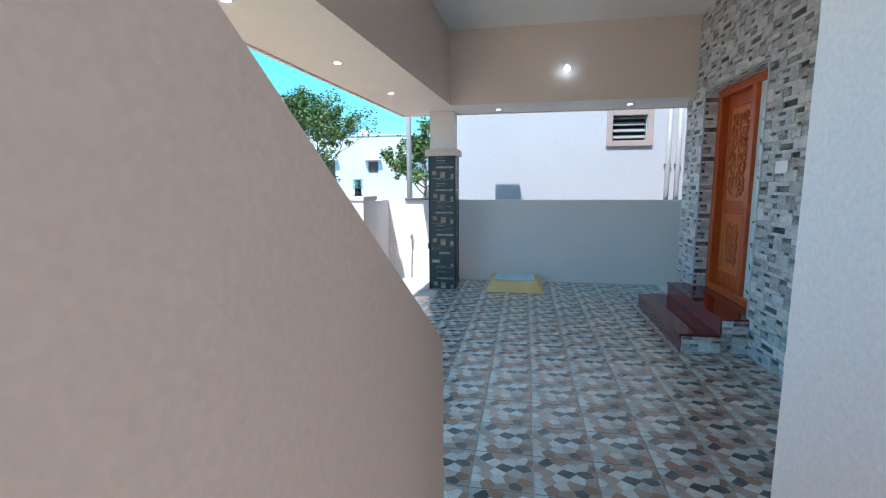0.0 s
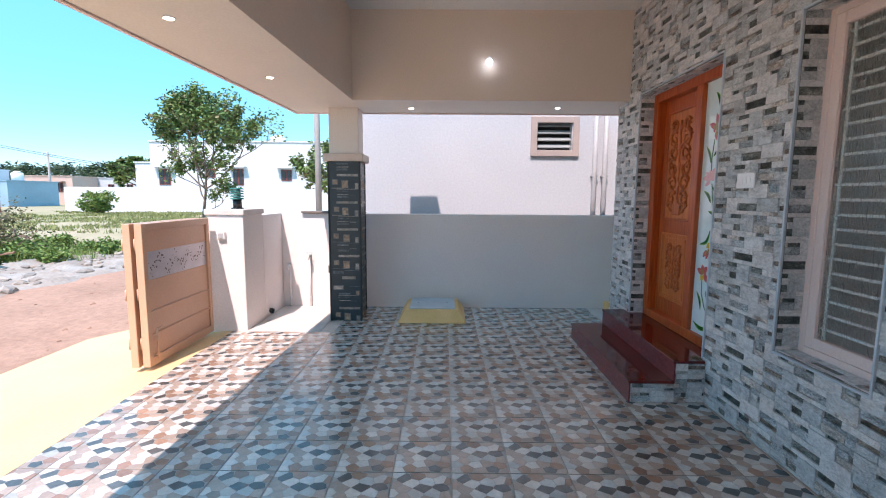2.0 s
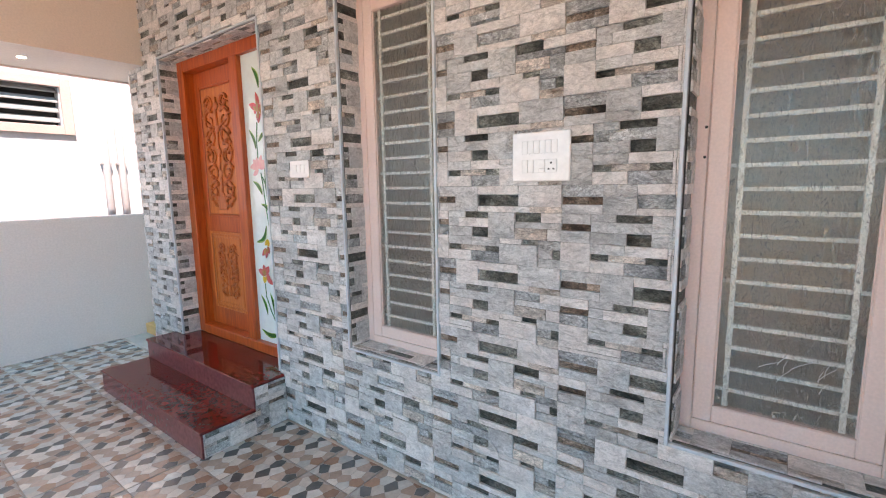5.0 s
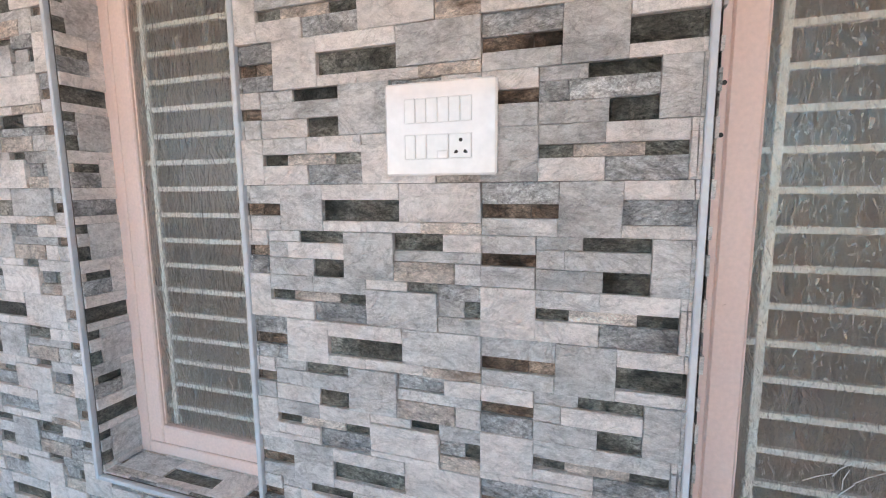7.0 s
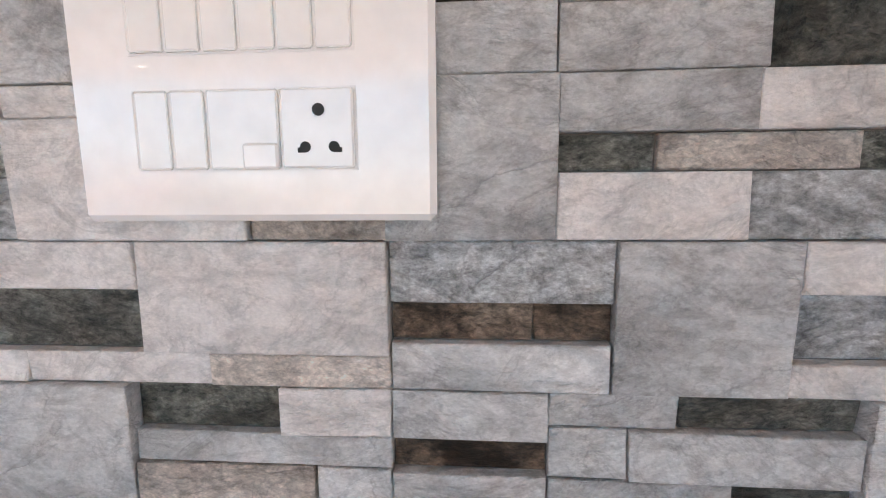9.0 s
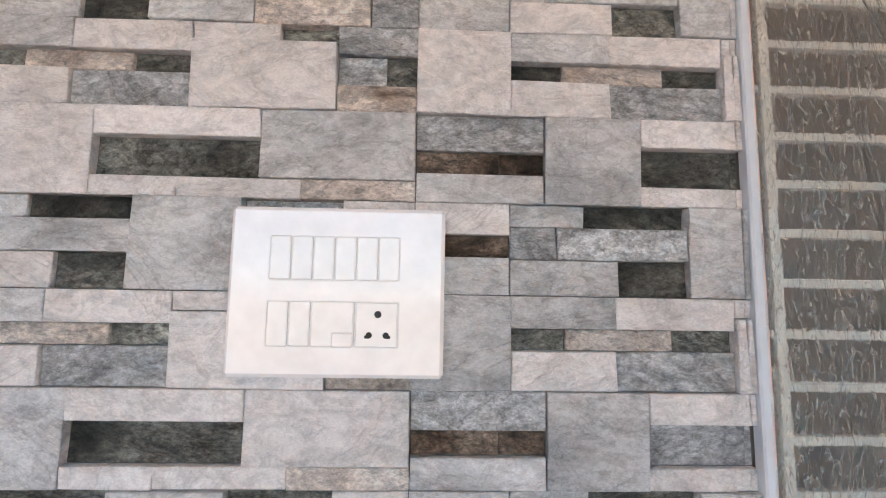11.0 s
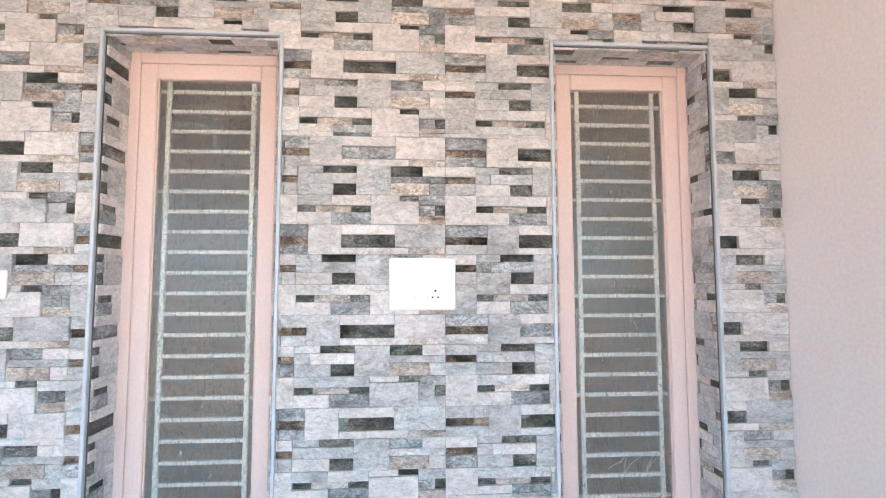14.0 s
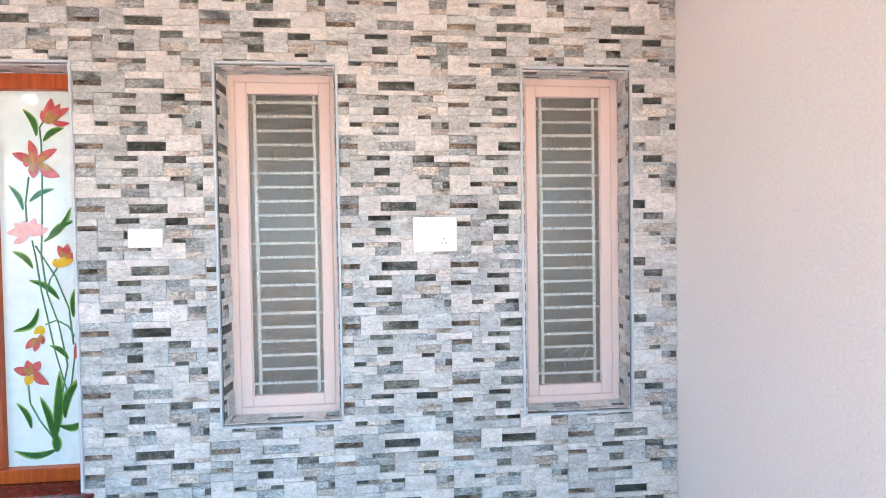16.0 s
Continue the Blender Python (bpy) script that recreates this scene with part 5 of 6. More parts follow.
def scatter_stones(name, n, xr, yr, size, m, label, z=-0.22, seed=3):
    pk = random.Random(seed)
    verts, faces = [], []
    base = bmesh.new()
    bmesh.ops.create_icosphere(base, subdivisions=1, radius=1)
    bv = [v.co.copy() for v in base.verts]
    bf = [tuple(v.index for v in f.verts) for f in base.faces]
    base.free()
    for _ in range(n):
        x, y = pk.uniform(*xr), pk.uniform(*yr)
        s = size * pk.uniform(0.3, 1.0) ** 2
        sx, sy, sz = s * pk.uniform(0.7, 1.6), s * pk.uniform(0.7, 1.6), s * pk.uniform(0.35, 0.8)
        o = len(verts)
        verts += [(x + v.x * sx * pk.uniform(0.75, 1.2), y + v.y * sy * pk.uniform(0.75, 1.2), z + v.z * sz * pk.uniform(0.7, 1.2)) for v in bv]
        faces += [tuple(o + i for i in f) for f in bf]
    me = bpy.data.meshes.new(name)
    me.from_pydata(verts, [], faces)
    me.materials.append(m)
    return tagged(new(name, me), label, "rubble", kind="stuff")


bm = bmesh.new()
n = 40
g = [[None] * (n + 1) for _ in range(n + 1)]
for j in range(n + 1):
    for i in range(n + 1):
        u, v = i / n, j / n
        x = -10.2 + 3.1 * u + 0.5 * noise.noise(Vector((v * 9, u * 2, 4)))
        y = 4.0 + 10.5 * v
        e = min(u, 1 - u, v, 1 - v)
        z = -0.232 + min(1, e * 8) * (0.07 + 0.09 * noise.noise(Vector((x * 1.6, y * 1.6, 0))) + 0.05 * noise.noise(Vector((x * 5, y * 5, 2))))
        g[j][i] = bm.verts.new((x, y, z))
for j in range(n):
    for i in range(n):
        bm.faces.new((g[j][i], g[j][i + 1], g[j + 1][i + 1], g[j + 1][i]))
obj("rubble_heap", bm, RUBBLE, kind="stuff", label="low spread of grey rubble along the lane", category="rubble")
scatter_stones("rubble_stones", 500, (-10.2, -7.2), (4, 14.5), 0.13, RUBBLE, "loose grey stones and broken plaster", -0.17)
scatter_stones("road_stones", 120, (-7.5, -4.0), (2, 14), 0.035, ROAD, "small stones on the earth lane", -0.212, 8)


def leaf_cloud(name, parent, spots, per, size, m, seed, label="", thin=0.5, kind=""):
    """Many small bent leaves round given spots (x, y, z, radius)."""
    pk = random.Random(seed)
    verts, faces = [], []
    for (x, y, z, r) in spots:
        for _ in range(per):
            d = Vector((pk.gauss(0, 1), pk.gauss(0, 1), pk.gauss(0, 0.8)))
            c = Vector((x, y, z)) + d.normalized() * r * pk.random() ** 0.45
            a = Vector((pk.uniform(-1, 1), pk.uniform(-1, 1), pk.uniform(-0.6, 0.5))).normalized() * size * pk.uniform(0.6, 1.3)
            b = a.cross(Vector((pk.uniform(-1, 1), pk.uniform(-1, 1), pk.uniform(-1, 1)))).normalized() * size * thin
            o = len(verts)
            verts += [c - a, c + b, c + a, c - b]
            faces.append((o, o + 1, o + 2, o + 3))
    me = bpy.data.meshes.new(name)
    me.from_pydata([tuple(v) for v in verts], [], faces)
    me.materials.append(m)
    ob = new(name, me)
    if parent:
        ob.parent = parent
    return tagged(ob, label, "" if parent else "plants", kind=kind)


def limb(bm, p, d, length, r, depth, pk, tips):
    pts = [Vector(p)]
    d = Vector(d).normalized()
    for _ in range(5):
        d = (d + Vector((pk.uniform(-1, 1), pk.uniform(-1, 1), pk.uniform(-0.3, 0.7))) * 0.22).normalized()
        pts.append(pts[-1] + d * length / 5)
    tube(bm, pts, r, n=7, taper=0.55)
    if depth == 0:
        tips.append(pts[-1])
        tips.append(pts[-3])
        return
    for k in range(3 if depth > 1 else 4):
        start = pts[-1] if k == 0 else pts[pk.choice((3, 4, 5))]
        nd = (d + Vector((pk.uniform(-1, 1), pk.uniform(-1, 1), pk.uniform(-0.35, 0.75))) * 0.95).normalized()
        limb(bm, start, nd, length * pk.uniform(0.55, 0.8), r * 0.55, depth - 1, pk, tips)


def tree(at, height, seed, label, spread=0.5, leaf=0.10, per=26, r=0.09):
    t = thing("tree", label, "tree", at=at)
    pk = random.Random(seed)
    bm = bmesh.new()
    tips = []
    top = height * 0.55
    pts = [(-0.05 * math.sin(k * 0.8), 0.03 * k, top * k / 8) for k in range(9)]
    tube(bm, pts, r, n=9, taper=0.35)
    low = []
    for k in range(11):
        a = k * 2.4 + pk.uniform(-0.4, 0.4)
        lev = 4 + (k * 5) // 12 if k else 3
        reach = (0.13, 0.27, 0.28, 0.26, 0.22, 0.2)[lev - 3] * height
        rise = (0.15, 0.45, 0.6, 0.75, 1.0, 1.4)[lev - 3]
        limb(bm, pts[min(lev, 8)], (math.cos(a) * spread * 1.7, math.sin(a) * spread * 1.5, rise * 0.8), reach, r * (0.25 if lev == 3 else 0.45), 2, pk, low if lev == 3 else tips)
    limb(bm, pts[-1], (0.1, 0, 1), height * 0.16, r * 0.35, 2, pk, tips)
    part("trunk", bm, BARK, t)
    keep = [p for p in tips if pk.random() < 0.62]
    spots = [(p.x, p.y, p.z, pk.uniform(0.14, 0.40) * height / 5) for p in keep]
    spots += [(p.x * 0.9, p.y * 0.9, p.z - pk.uniform(0.03, 0.1) * height, 0.16 * height / 5) for p in keep[::3]]
    leaf_cloud("crown", t, [(p.x, p.y, p.z, 0.16 * height / 5) for p in low], per // 3, leaf, LEAF, seed + 3, "thin lower sprays of leaves")
    leaf_cloud("crown", t, spots, per, leaf, LEAF, seed + 1, "mid-green crown of small leaves with gaps")
    leaf_cloud("crown", t, spots[::3], per // 3, leaf, LEAF_DRY, seed + 2, "yellowing leaves in the crown")
    return t


tree((-8.1, 17.0, -0.24), 5.3, 21, "young tree with an airy green crown in the field", spread=0.42, leaf=0.066, per=52, r=0.062)
tree((-4.6, 21.0, -0.24), 4.4, 34, "small green tree behind the lane pole", spread=0.5, leaf=0.10, per=18)
tree((-39.0, 60.0, -0.24), 7.0, 40, "dark green tree behind the far house", spread=0.6, leaf=0.30, per=14, r=0.2)


def bush(at, size, seed, m, label, per=500, leaf=0.05, flat=0.7, twigs=14):
    b = thing("bush", label, "bush", at=at)
    pk = random.Random(seed)
    bm = bmesh.new()
    spots = []
    for _ in range(twigs):
        a = pk.uniform(0, 6.28)
        e = Vector((math.cos(a), math.sin(a), 0)) * size * pk.uniform(0.2, 0.9) + Vector((0, 0, size * flat * pk.uniform(0.4, 1.2)))
        mid = e * 0.5 + Vector((pk.uniform(-1, 1), pk.uniform(-1, 1), 0.5)) * size * 0.12
        tube(bm, [(0, 0, 0), mid, e], size * 0.012, n=5, taper=0.4)
        spots += [(e.x, e.y, e.z * 0.85, size * 0.3), (mid.x, mid.y, mid.z, size * 0.28)]
    part("twigs", bm, BARK, b)
    leaf_cloud("leaves", b, spots, per // twigs, leaf, m, seed + 1)
    return b


pk = random.Random(77)
for i in range(12):
    x, y = pk.uniform(-18, -11.2), pk.uniform(11.5, 15)
    bush((x, y, -0.22), pk.uniform(1.0, 1.7), 100 + i, LEAF if i % 3 == 0 else LEAF_DRY, "tangled scrub bush with bare twigs beside the rubble", per=1700, leaf=0.05, twigs=34)
for i in range(26):
    x, y = pk.uniform(-14.5, -7.8), pk.uniform(12.2, 16.0)
    if x > -8.6 and y < 14:
        y += 3
    bush((x, y, -0.22), pk.uniform(0.35, 0.75), 200 + i, WEED, "bright green weed clump in the field", per=520, leaf=0.05, flat=0.6, twigs=12)
for i in range(5):
    bush((pk.uniform(-9.5, -7.6), pk.uniform(6, 10), -0.2), 0.3, 300 + i, WEED, "small green weed growing in the rubble", per=220, leaf=0.04, twigs=8)
bush((-28.0, 38.5, -0.24), 1.4, 401, WEED, "green shrub in front of the far white wall", per=1100, leaf=0.14, flat=1.1, twigs=22)


def tufts(name, n, xr, yr, h, m, seed, label):
    pk = random.Random(seed)
    verts, faces = [], []
    for _ in range(n):
        x, y = pk.uniform(*xr), pk.uniform(*yr)
        if noise.noise(Vector((x * 0.25, y * 0.25, seed))) < -0.08:
            continue
        for _ in range(4):
            a = pk.uniform(0, 6.28)
            w = 0.012 + 0.0012 * (y - 10)
            hh = h * pk.uniform(0.5, 1.3)
            dx, dy = math.cos(a), math.sin(a)
            o = len(verts)
            bx, by = x + pk.uniform(-0.15, 0.15), y + pk.uniform(-0.15, 0.15)
            verts += [(bx - dy * w, by + dx * w, -0.25), (bx + dy * w, by - dx * w, -0.25), (bx + dx * hh * 0.45, by + dy * hh * 0.45, -0.25 + hh)]
            faces.append((o, o + 1, o + 2))
    me = bpy.data.meshes.new(name)
    me.from_pydata(verts, [], faces)
    me.materials.append(m)
    return tagged(new(name, me), label, "grass", kind="stuff")


tufts("grass", 3500, (-24, -8), (21, 40), 0.15, GRASS, 1, "pale dry grass over the field")
tufts("grass", 700, (-15, -8.5), (12.5, 16), 0.26, WEED, 2, "green weeds between the bushes")
tufts("grass", 5000, (-8, 3), (17, 42), 0.3, GRASS, 5, "pale grass beyond the compound")
tufts("grass", 2500, (-34, -18), (30, 42), 0.16, GRASS, 6, "pale grass far in the field")

bm = bmesh.new()
pk = random.Random(31)
for _ in range(220):
    x, y = pk.uniform(-15.5, -10.6), pk.uniform(11.2, 13.6)
    a, l, zz = pk.uniform(0, 6.28), pk.uniform(0.3, 0.9), pk.uniform(-0.2, 0.45)
    tube(bm, [(x, y, zz), (x + math.cos(a) * l * 0.5, y + math.sin(a) * l * 0.5, zz + pk.uniform(-0.05, 0.2)), (x + math.cos(a) * l, y + math.sin(a) * l, zz + pk.uniform(-0.1, 0.25))], 0.012, n=4, taper=0.4)
obj("brushwood", bm, mat("dry_brushwood", (0.30, 0.20, 0.17), 0.9, (0.20, 0.13, 0.11), spread=0.4), label="tangle of dry brown brushwood on the scrub", category="brushwood", kind="stuff")

# fallen boards, rags
for i, (x, y, a, c) in enumerate(((-10.6, 12.2, 0.5, (0.30, 0.16, 0.10)), (-10.0, 11.6, -0.4, (0.55, 0.48, 0.40)), (-11.8, 12.6, 1.1, (0.24, 0.10, 0.07)))):
    bm = bmesh.new()
    box(bm, -0.55, 0.55, -0.07, 0.07, -0.015, 0.015, ch=0.004)
    o = obj("board", bm, mat("old_board", c, 0.8), label="old broken board lying on the scrub", category="board")
    o.matrix_world = pose(x, y, -0.04, 6, -9, math.degrees(a))
bm = bmesh.new()
bmesh.ops.create_icosphere(bm, subdivisions=2, radius=0.16)
for v in bm.verts:
    v.co *= 1 + 0.35 * noise.noise(v.co * 9)
    v.co.z *= 0.6
o = obj("plastic_bag", bm, mat("pale_blue_plastic", (0.40, 0.60, 0.68), 0.35), label="crumpled pale blue plastic bag in the weeds", category="bag")
o.location = (-8.1, 14.2, -0.13)


def pole(at, h, r, label, arms=True):
    p = thing("utility_pole", label, "pole", at=at)
    bm = bmesh.new()
    cyl(bm, (0, 0, 0), (0, 0, h), r, n=10, r2=r * 0.7)
    part("post", bm, POLE, p)
    if arms:
        bm = bmesh.new()
        box(bm, -0.7, 0.7, -0.05, 0.05, h - 0.5, h - 0.4)
        part("cross_arm", bm, POLE, p)
        for x in (-0.6, 0.0, 0.6):
            bm = bmesh.new()
            cyl(bm, (x, 0, h - 0.4), (x, 0, h - 0.22), 0.05, n=8)
            part("insulator", bm, FAR_WHITE, p)
    return p


pole((-3.47, 14.0, -0.24), 6.5, 0.085, "grey concrete pole beside the lane", False)
pole((-40.9, 40.0, -0.24), 7.0, 0.16, "concrete power pole in the field")
pole((-52.0, 62.0, -0.24), 7.0, 0.16, "far concrete power pole")
bm = bmesh.new()
for h in (6.3, 6.15):
    pts = []
    for k in range(17):
        t = k / 16
        pts.append((-40.9 + 30 * t, 40 + 18 * t, h - 0.24 - 1.6 * math.sin(math.pi * t) - 2.2 * t))
    tube(bm, pts, 0.018, n=4)
    pts = [(-40.9 - 20 * k / 8, 40 - 4 * k / 8, h - 0.24 - 0.9 * math.sin(math.pi * k / 8)) for k in range(9)]
    tube(bm, pts, 0.018, n=4)
obj("power_line", bm, BLACK, label="thin black power lines slung from the pole", category="cable")


def house(name, at, boxes, windows, m, label, tanks=()):
    h = thing(name, label, "house", at=at)
    for i, b in enumerate(boxes):
        bm = bmesh.new()
        box(bm, *b)
        part("wall", bm, m, h)
        bm = bmesh.new()
        x0, x1, y0_, y1_, z0_, z1_ = b
        box(bm, x0 - 0.1, x1 + 0.1, y0_ - 0.1, y1_ + 0.1, z1_ + 0.001, z1_ + 0.12)
        part("roof", bm, m, h)
    for x0, x1, z0_, z1_, yf, shade in windows:
        bm = bmesh.new()
        box(bm, x0, x1, yf - 0.06, yf - 0.002, z0_, z1_)
        w = part("window", bm, WIN_RED, h, "red-brown shuttered window")
        n = 2 if x1 - x0 > 0.8 else 1
        for k in range(n):
            bm = bmesh.new()
            d = (x1 - x0) / n
            box(bm, x0 + k * d + 0.09, x0 + (k + 1) * d - 0.09, yf - 0.08, yf - 0.061, z0_ + 0.1, z1_ - 0.1)
            part("pane", bm, WIN_DARK, w)
        if shade:
            bm = bmesh.new()
            box(bm, x0 - 0.35, x1 + 0.35, yf - 0.6, yf - 0.002, z1_ + 0.12, z1_ + 0.22)
            part("sunshade", bm, m, h)
    for x, y, z, r, hh in tanks:
        bm = bmesh.new()
        cyl(bm, (x, y, z), (x, y, z + hh), r, n=16)
        cyl(bm, (x, y, z + hh), (x, y, z + hh + 0.25), r, n=16, r2=r * 0.4)
        part("water_tank", bm, TANK, h, "white plastic water tank")
    return h


house("white_house", (0, 46, -0.24), [(-28.4, -11.2, 0, 9, 0, 6.55), (-30.2, -28.45, 0.5, 8, 0, 4.6)],
      [(-27.6, -26.5, 2.5, 4.0, 0, True), (-20.5, -19.5, 2.5, 4.05, 0, True), (-22.9, -22.2, 3.2, 4.05, 0, False), (-15.9, -14.9, 2.95, 4.0, 0, True), (-13.2, -12.2, 2.95, 4.0, 0, True)],
      FAR_WHITE, "long whitewashed house with red shuttered windows", [(-16.8, 2, 6.67, 0.75, 0.55)])
wall_far = one_box("far_wall", (-34.4, -8.0, 43.0, 43.25, -0.24, 1.98), FAR_WHITE, kind="structure", label="long whitewashed boundary wall of the far house", category="wall")
house("grey_house", (0, 50, -0.24), [(-70, -53.5, 0, 8, 0, 4.3)], [(-56.5, -55.5, 2.0, 3.4, 0, True), (-54.9, -54.0, 2.0, 3.3, 0, True)], FAR_WHITE, "pale plastered house across the field")
house("blue_house", (0, 55, -0.24), [(-55.2, -51.0, 0, 7, 0, 3.0)], [(-53.5, -52.4, 1.3, 2.4, 0, True)], FAR_BLUE, "low blue-grey house across the field", [(-52.5, 3, 3.13, 0.6, 0.9)])
house("pink_house", (0, 70, -0.24), [(-63, -55.6, 0, 7, 0, 4.1)], [(-61, -60, 1.8, 3.2, 0, True), (-58, -57, 1.8, 3.2, 0, True)], FAR_PINK, "low pinkish house in the distance")
house("long_house", (0, 75, -0.24), [(-59.2, -45, 0, 7, 0, 4.0)], [(-57, -56, 1.8, 3.1, 0, False), (-54, -53, 1.8, 3.1, 0, False), (-51, -50, 1.8, 3.1, 0, False)], FAR_GREY, "long pale house in the distance")
one_box("brick_wall", (-46, -36.0, 35.0, 35.25, -0.24, 1.35), BRICK, kind="structure", label="unplastered red brick wall in the field", category="wall")
one_box("brick_stub", (-37.5, -35.6, 38.0, 38.25, -0.24, 1.30), BRICK, kind="structure", label="short red brick wall in the field", category="wall")
for i in range(4):
    bm = bmesh.new()
    box(bm, -0.9, 0.9, -0.02, 0.02, 0, 1.5)
    o = obj("tin_sheet", bm, mat("grey_tin", (0.5, 0.5, 0.5), 0.4, metal=0.4), label="grey tin sheet fence panel behind the pole", category="fence", group="tin fence")
    o.location = (-4.3 + 1.85 * i, 24.0, -0.24)

# far line of palms
pk = random.Random(9)
spots = []
for i in range(420):
    x = -230 + 225 * i / 420
    h = 9.7 + 2.4 * noise.noise(Vector((x * 0.11, 0, 3))) + pk.uniform(-0.9, 0.9) + (max(0, -100 - x)) * 0.02
    spots += [(x, 152 + pk.uniform(0, 8), h - 1.2, 2.0), (x + 0.4, 151, h - 4.2, 2.6), (x, 150, h - 7.2, 2.8)]
leaf_cloud("palm_belt", None, spots, 26, 1.0, PALM, 12, "dark green belt of distant palms", 0.22, "stuff")

# ---- floor tiles: one 300 mm pebble-pattern tile, repeated ----
FT = 0.3
SEEDS = [(0.27, 0.12, 3), (0.07, 0.05, 1), (0.50, 0.07, 4), (0.72, 0.12, 2), (0.93, 0.04, 4), (0.09, 0.25, 0), (0.44, 0.25, 1), (0.62, 0.29, 4), (0.86, 0.23, 3),
         (0.22, 0.36, 4), (0.03, 0.45, 1), (0.40, 0.44, 1), (0.70, 0.45, 0), (0.92, 0.42, 4), (0.20, 0.55, 4), (0.52, 0.58, 2), (0.84, 0.60, 2)]
SEEDS += [(0.05, 0.66, 4), (0.33, 0.71, 1), (0.20, 0.83, 2), (0.60, 0.76, 0), (0.80, 0.80, 1), (0.97, 0.76, 3), (0.44, 0.90, 3), (0.06, 0.93, 0), (0.68, 0.94, 4)]


def clip_half(pts, p, nrm):
    out = []
    for i in range(len(pts)):
        a, b = pts[i], pts[(i + 1) % len(pts)]
        da = (a[0] - p[0]) * nrm[0] + (a[1] - p[1]) * nrm[1]
        db = (b[0] - p[0]) * nrm[0] + (b[1] - p[1]) * nrm[1]
        if da <= 0:
            out.append(a)
        if da * db < 0:
            t = da / (da - db)
            out.append((a[0] + (b[0] - a[0]) * t, a[1] + (b[1] - a[1]) * t))
    return out


def pebble_tile():
    """A tile with raised, irregular pebbles, cut at the tile's edge."""
    verts, faces, mi = [], [], []
    e = FT / 2 - 0.0019

    def ring(pts, z):
        o = len(verts)
        verts.extend((x, y, z) for x, y in pts)
        return list(range(o, o + len(pts)))

    sq = [(-e, -e), (e, -e), (e, e), (-e, e)]
    lo, hi = ring(sq, -0.004), ring(sq, -0.0006)
    faces.append(tuple(hi))
    mi.append(5)
    for i in range(4):
        faces.append((lo[i], lo[(i + 1) % 4], hi[(i + 1) % 4], hi[i]))
        mi.append(5)
    for (sx, sy, look_) in SEEDS:
        c = ((sx - 0.5) * FT, (sy - 0.5) * FT)
        pts = list(sq)
        for (ox, oy, _) in SEEDS:
            for kx in (-1, 0, 1):
                for ky in (-1, 0, 1):
                    q = ((ox + kx - 0.5) * FT, (oy + ky - 0.5) * FT)
                    if q == c:
                        continue
                    d = (q[0] - c[0], (q[1] - c[1]) * 1.35)
                    mid = ((q[0] + c[0]) / 2, (q[1] + c[1]) / 2)
                    ln = math.hypot(*d)
                    nrm = (d[0] / ln, d[1] / ln)
                    pts = clip_half(pts, (mid[0] - nrm[0] * 0.0011, mid[1] - nrm[1] * 0.0011), nrm)
        if len(pts) < 3:
            continue
        cx, cy = sum(p[0] for p in pts) / len(pts), sum(p[1] for p in pts) / len(pts)
        inner = [(cx + (x - cx) * 0.9, cy + (y - cy) * 0.9) for x, y in pts]
        a, b = ring(pts, -0.0005), ring(inner, 0.0)
        faces.append(tuple(b))
        mi.append(look_)
        for i in range(len(pts)):
            j = (i + 1) % len(pts)
            faces.append((a[i], a[j], b[j], b[i]))
            mi.append(look_)
    me = bpy.data.meshes.new("floor_tile")
    me.from_pydata(verts, [], faces)
    for m in (F_GREY, F_PALE, F_DARK, F_RUST, F_BROWN, F_BASE):
        me.materials.append(m)
    me.polygons.foreach_set("material_index", mi)
    return me


floor = bpy.data.objects["floor"]
tile_me = pebble_tile()
half = (FT / 2 - 0.0012)
count = 0
for i in range(-8, 6):
    for j in range(-6, 13):
        x, y = -0.105 + FT * (i + 0.5), 4.25 + FT * (j + 0.5)
        if x - half < -2.37 or x + half > WX - 0.02 or y + half > CW_Y - 0.005 or y < 2.2:
            continue
        if x < -1.4 and y > 6.65:
            continue
        o = new("floor_tile", tile_me)
        o.parent = floor
        o.location = (x, y, 0)
        count += 1
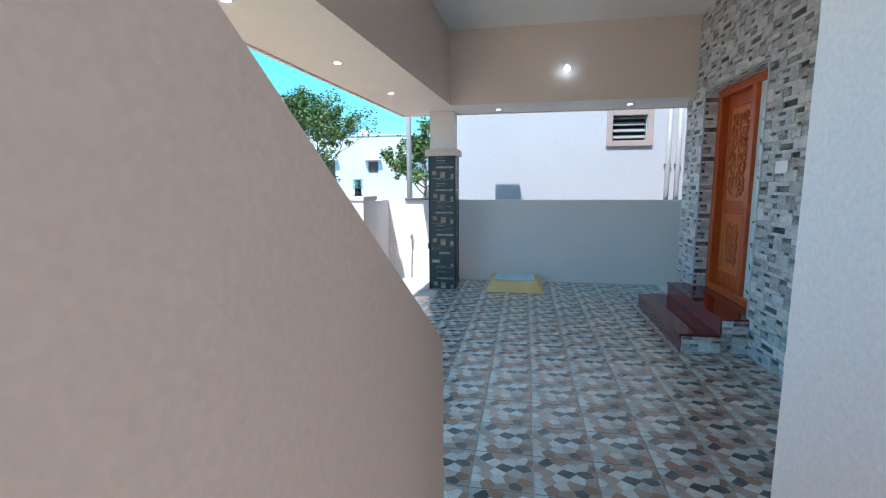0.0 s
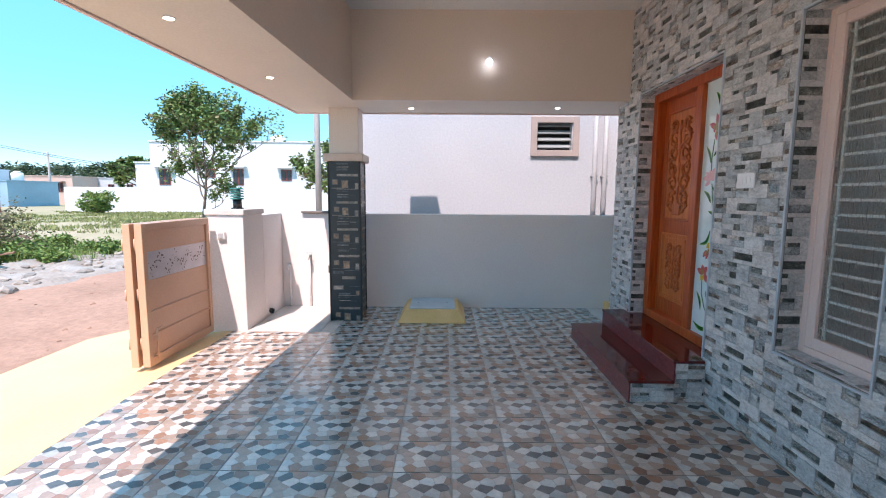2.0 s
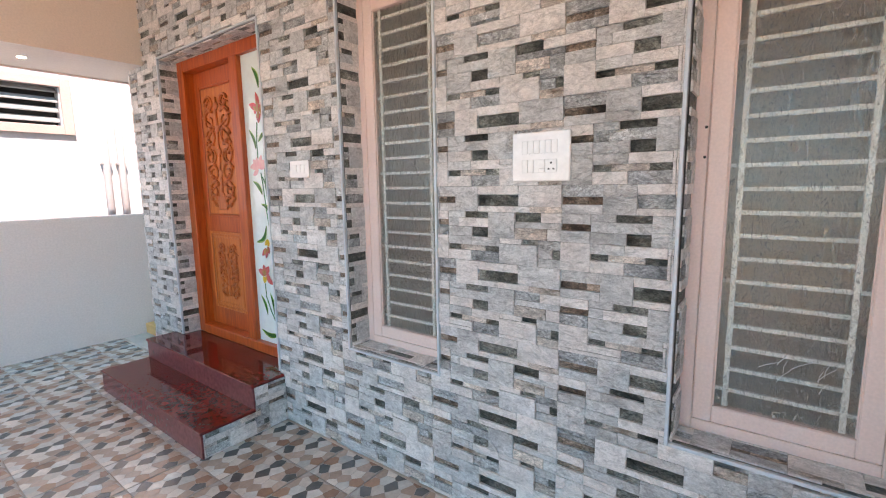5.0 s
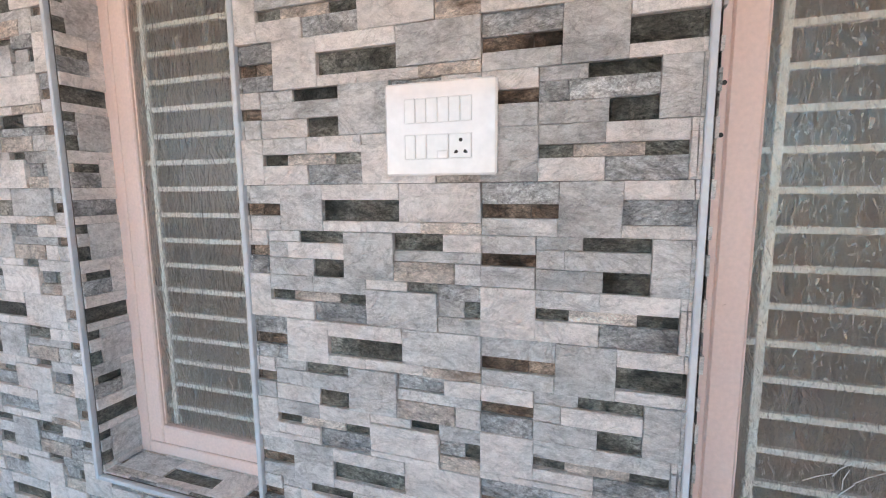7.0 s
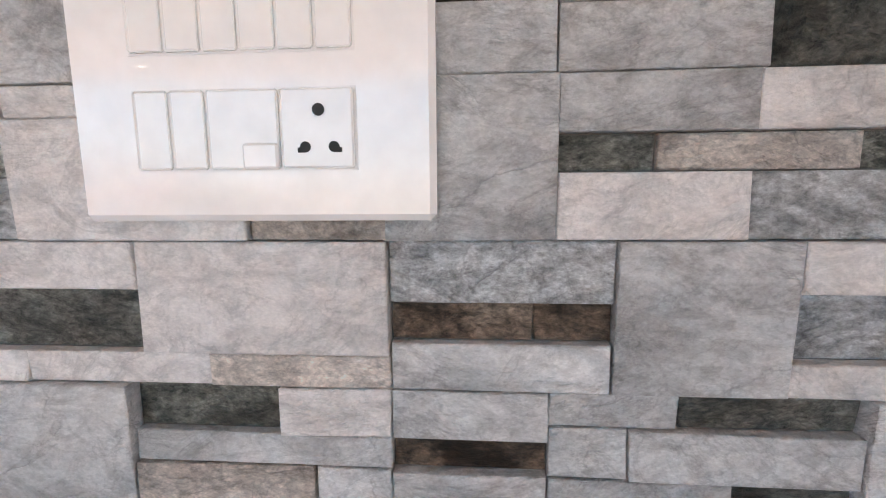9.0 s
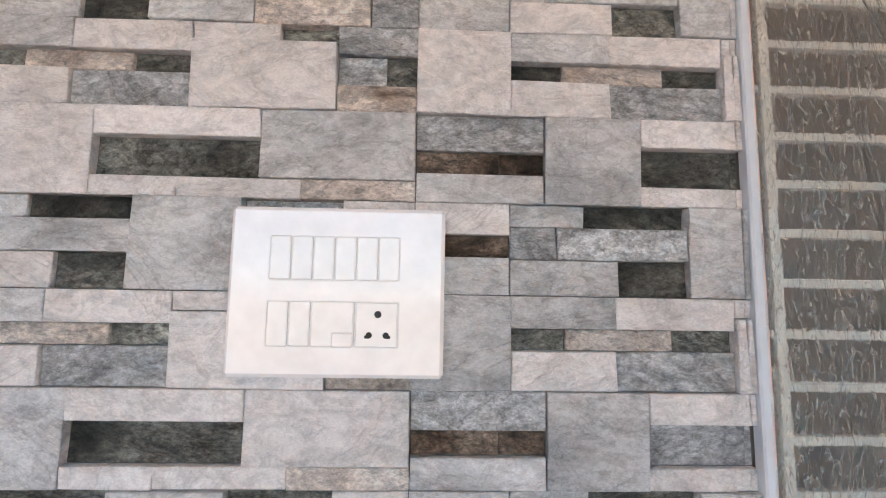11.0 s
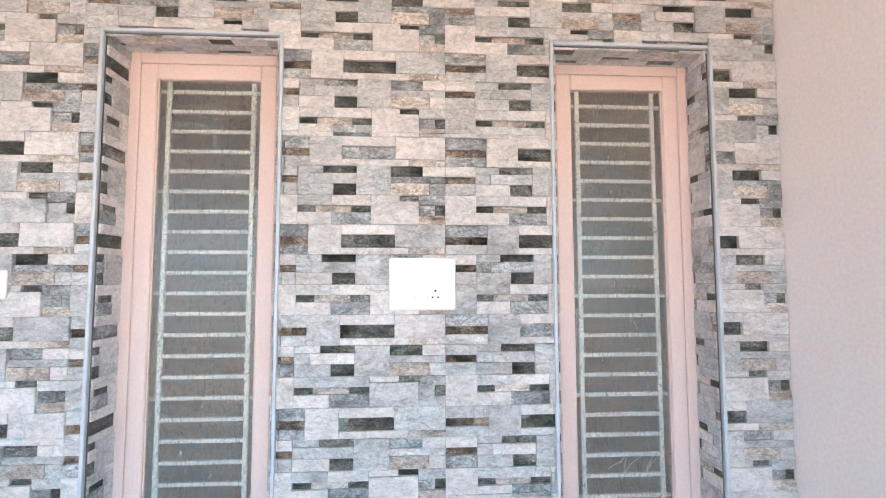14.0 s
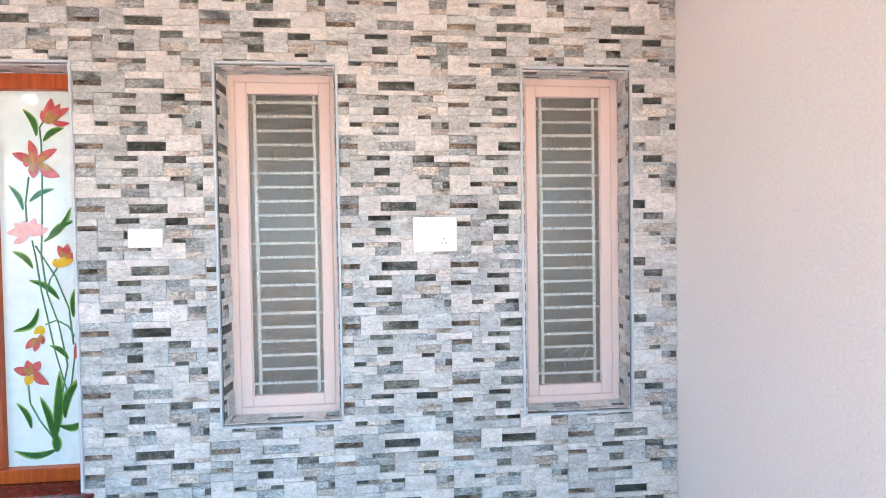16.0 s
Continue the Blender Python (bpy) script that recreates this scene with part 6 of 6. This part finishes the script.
# cut tiles along the walls and those behind the camera, joined
bm = bmesh.new()
tmp = bmesh.new()
tmp.from_mesh(tile_me)


def cut_tile(x, y, lim):
    b = tmp.copy()
    for co, nrm in lim:
        bmesh.ops.bisect_plane(b, geom=b.verts[:] + b.edges[:] + b.faces[:], plane_co=(co[0] - x, co[1] - y, 0), plane_no=nrm, clear_outer=True)
    m = bpy.data.meshes.new("cut")
    bmesh.ops.translate(b, vec=(x, y, 0), verts=b.verts)
    b.to_mesh(m)
    b.free()
    bm.from_mesh(m)
    bpy.data.meshes.remove(m)


for j in range(-20, 12):
    y = 4.25 + FT * (j + 0.5)
    for i in range(-8, 6):
        x = -0.105 + FT * (i + 0.5)
        if y < 2.2 and (x < 0.5):
            cut_tile(x, y, [])
        elif x + half > WX - 0.02 and x - half < WX - 0.012:
            cut_tile(x, y, [((WX - 0.013, 0, 0), (1, 0, 0))])
        elif x - half < -2.37 < x + half and y < 6.7:
            cut_tile(x, y, [((-2.358, 0, 0), (-1, 0, 0))])
for i in range(-4, 5):
    x, y = -0.105 + FT * (i + 0.5), 4.25 + FT * 11.5
    if y + half > CW_Y:
        cut_tile(x, y, [((0, CW_Y - 0.002, 0), (0, 1, 0))])
tmp.free()
obj("floor_tile_rest", bm, [F_GREY, F_PALE, F_DARK, F_RUST, F_BROWN, F_BASE], floor, "cut pebble-pattern tiles along the edges", kind="stuff", fix=False)

# ---- single stone blocks between the windows ----
shared = {}
for q, s, d, i, whole in blocks(*NEAR, [], OU, OV):
    key = (i, s, round(q[1] - q[0], 4), round(q[3] - q[2], 4))
    if key not in shared:
        w, h = q[1] - q[0], q[3] - q[2]
        vs, fs = block_verts((-w / 2, w / 2, -h / 2, h / 2), d, i)
        me = bpy.data.meshes.new("stone_block")
        me.from_pydata([(-z, -u, v) for u, v, z in vs], [], [f[::-1] for f in fs])
        me.materials.append(STONES[s])
        shared[key] = me
    o = new("stone_block", shared[key])
    o.parent = wall_east
    o.location = (BASE_X - 0.001, -(q[0] + q[1]) / 2, (q[2] + q[3]) / 2)
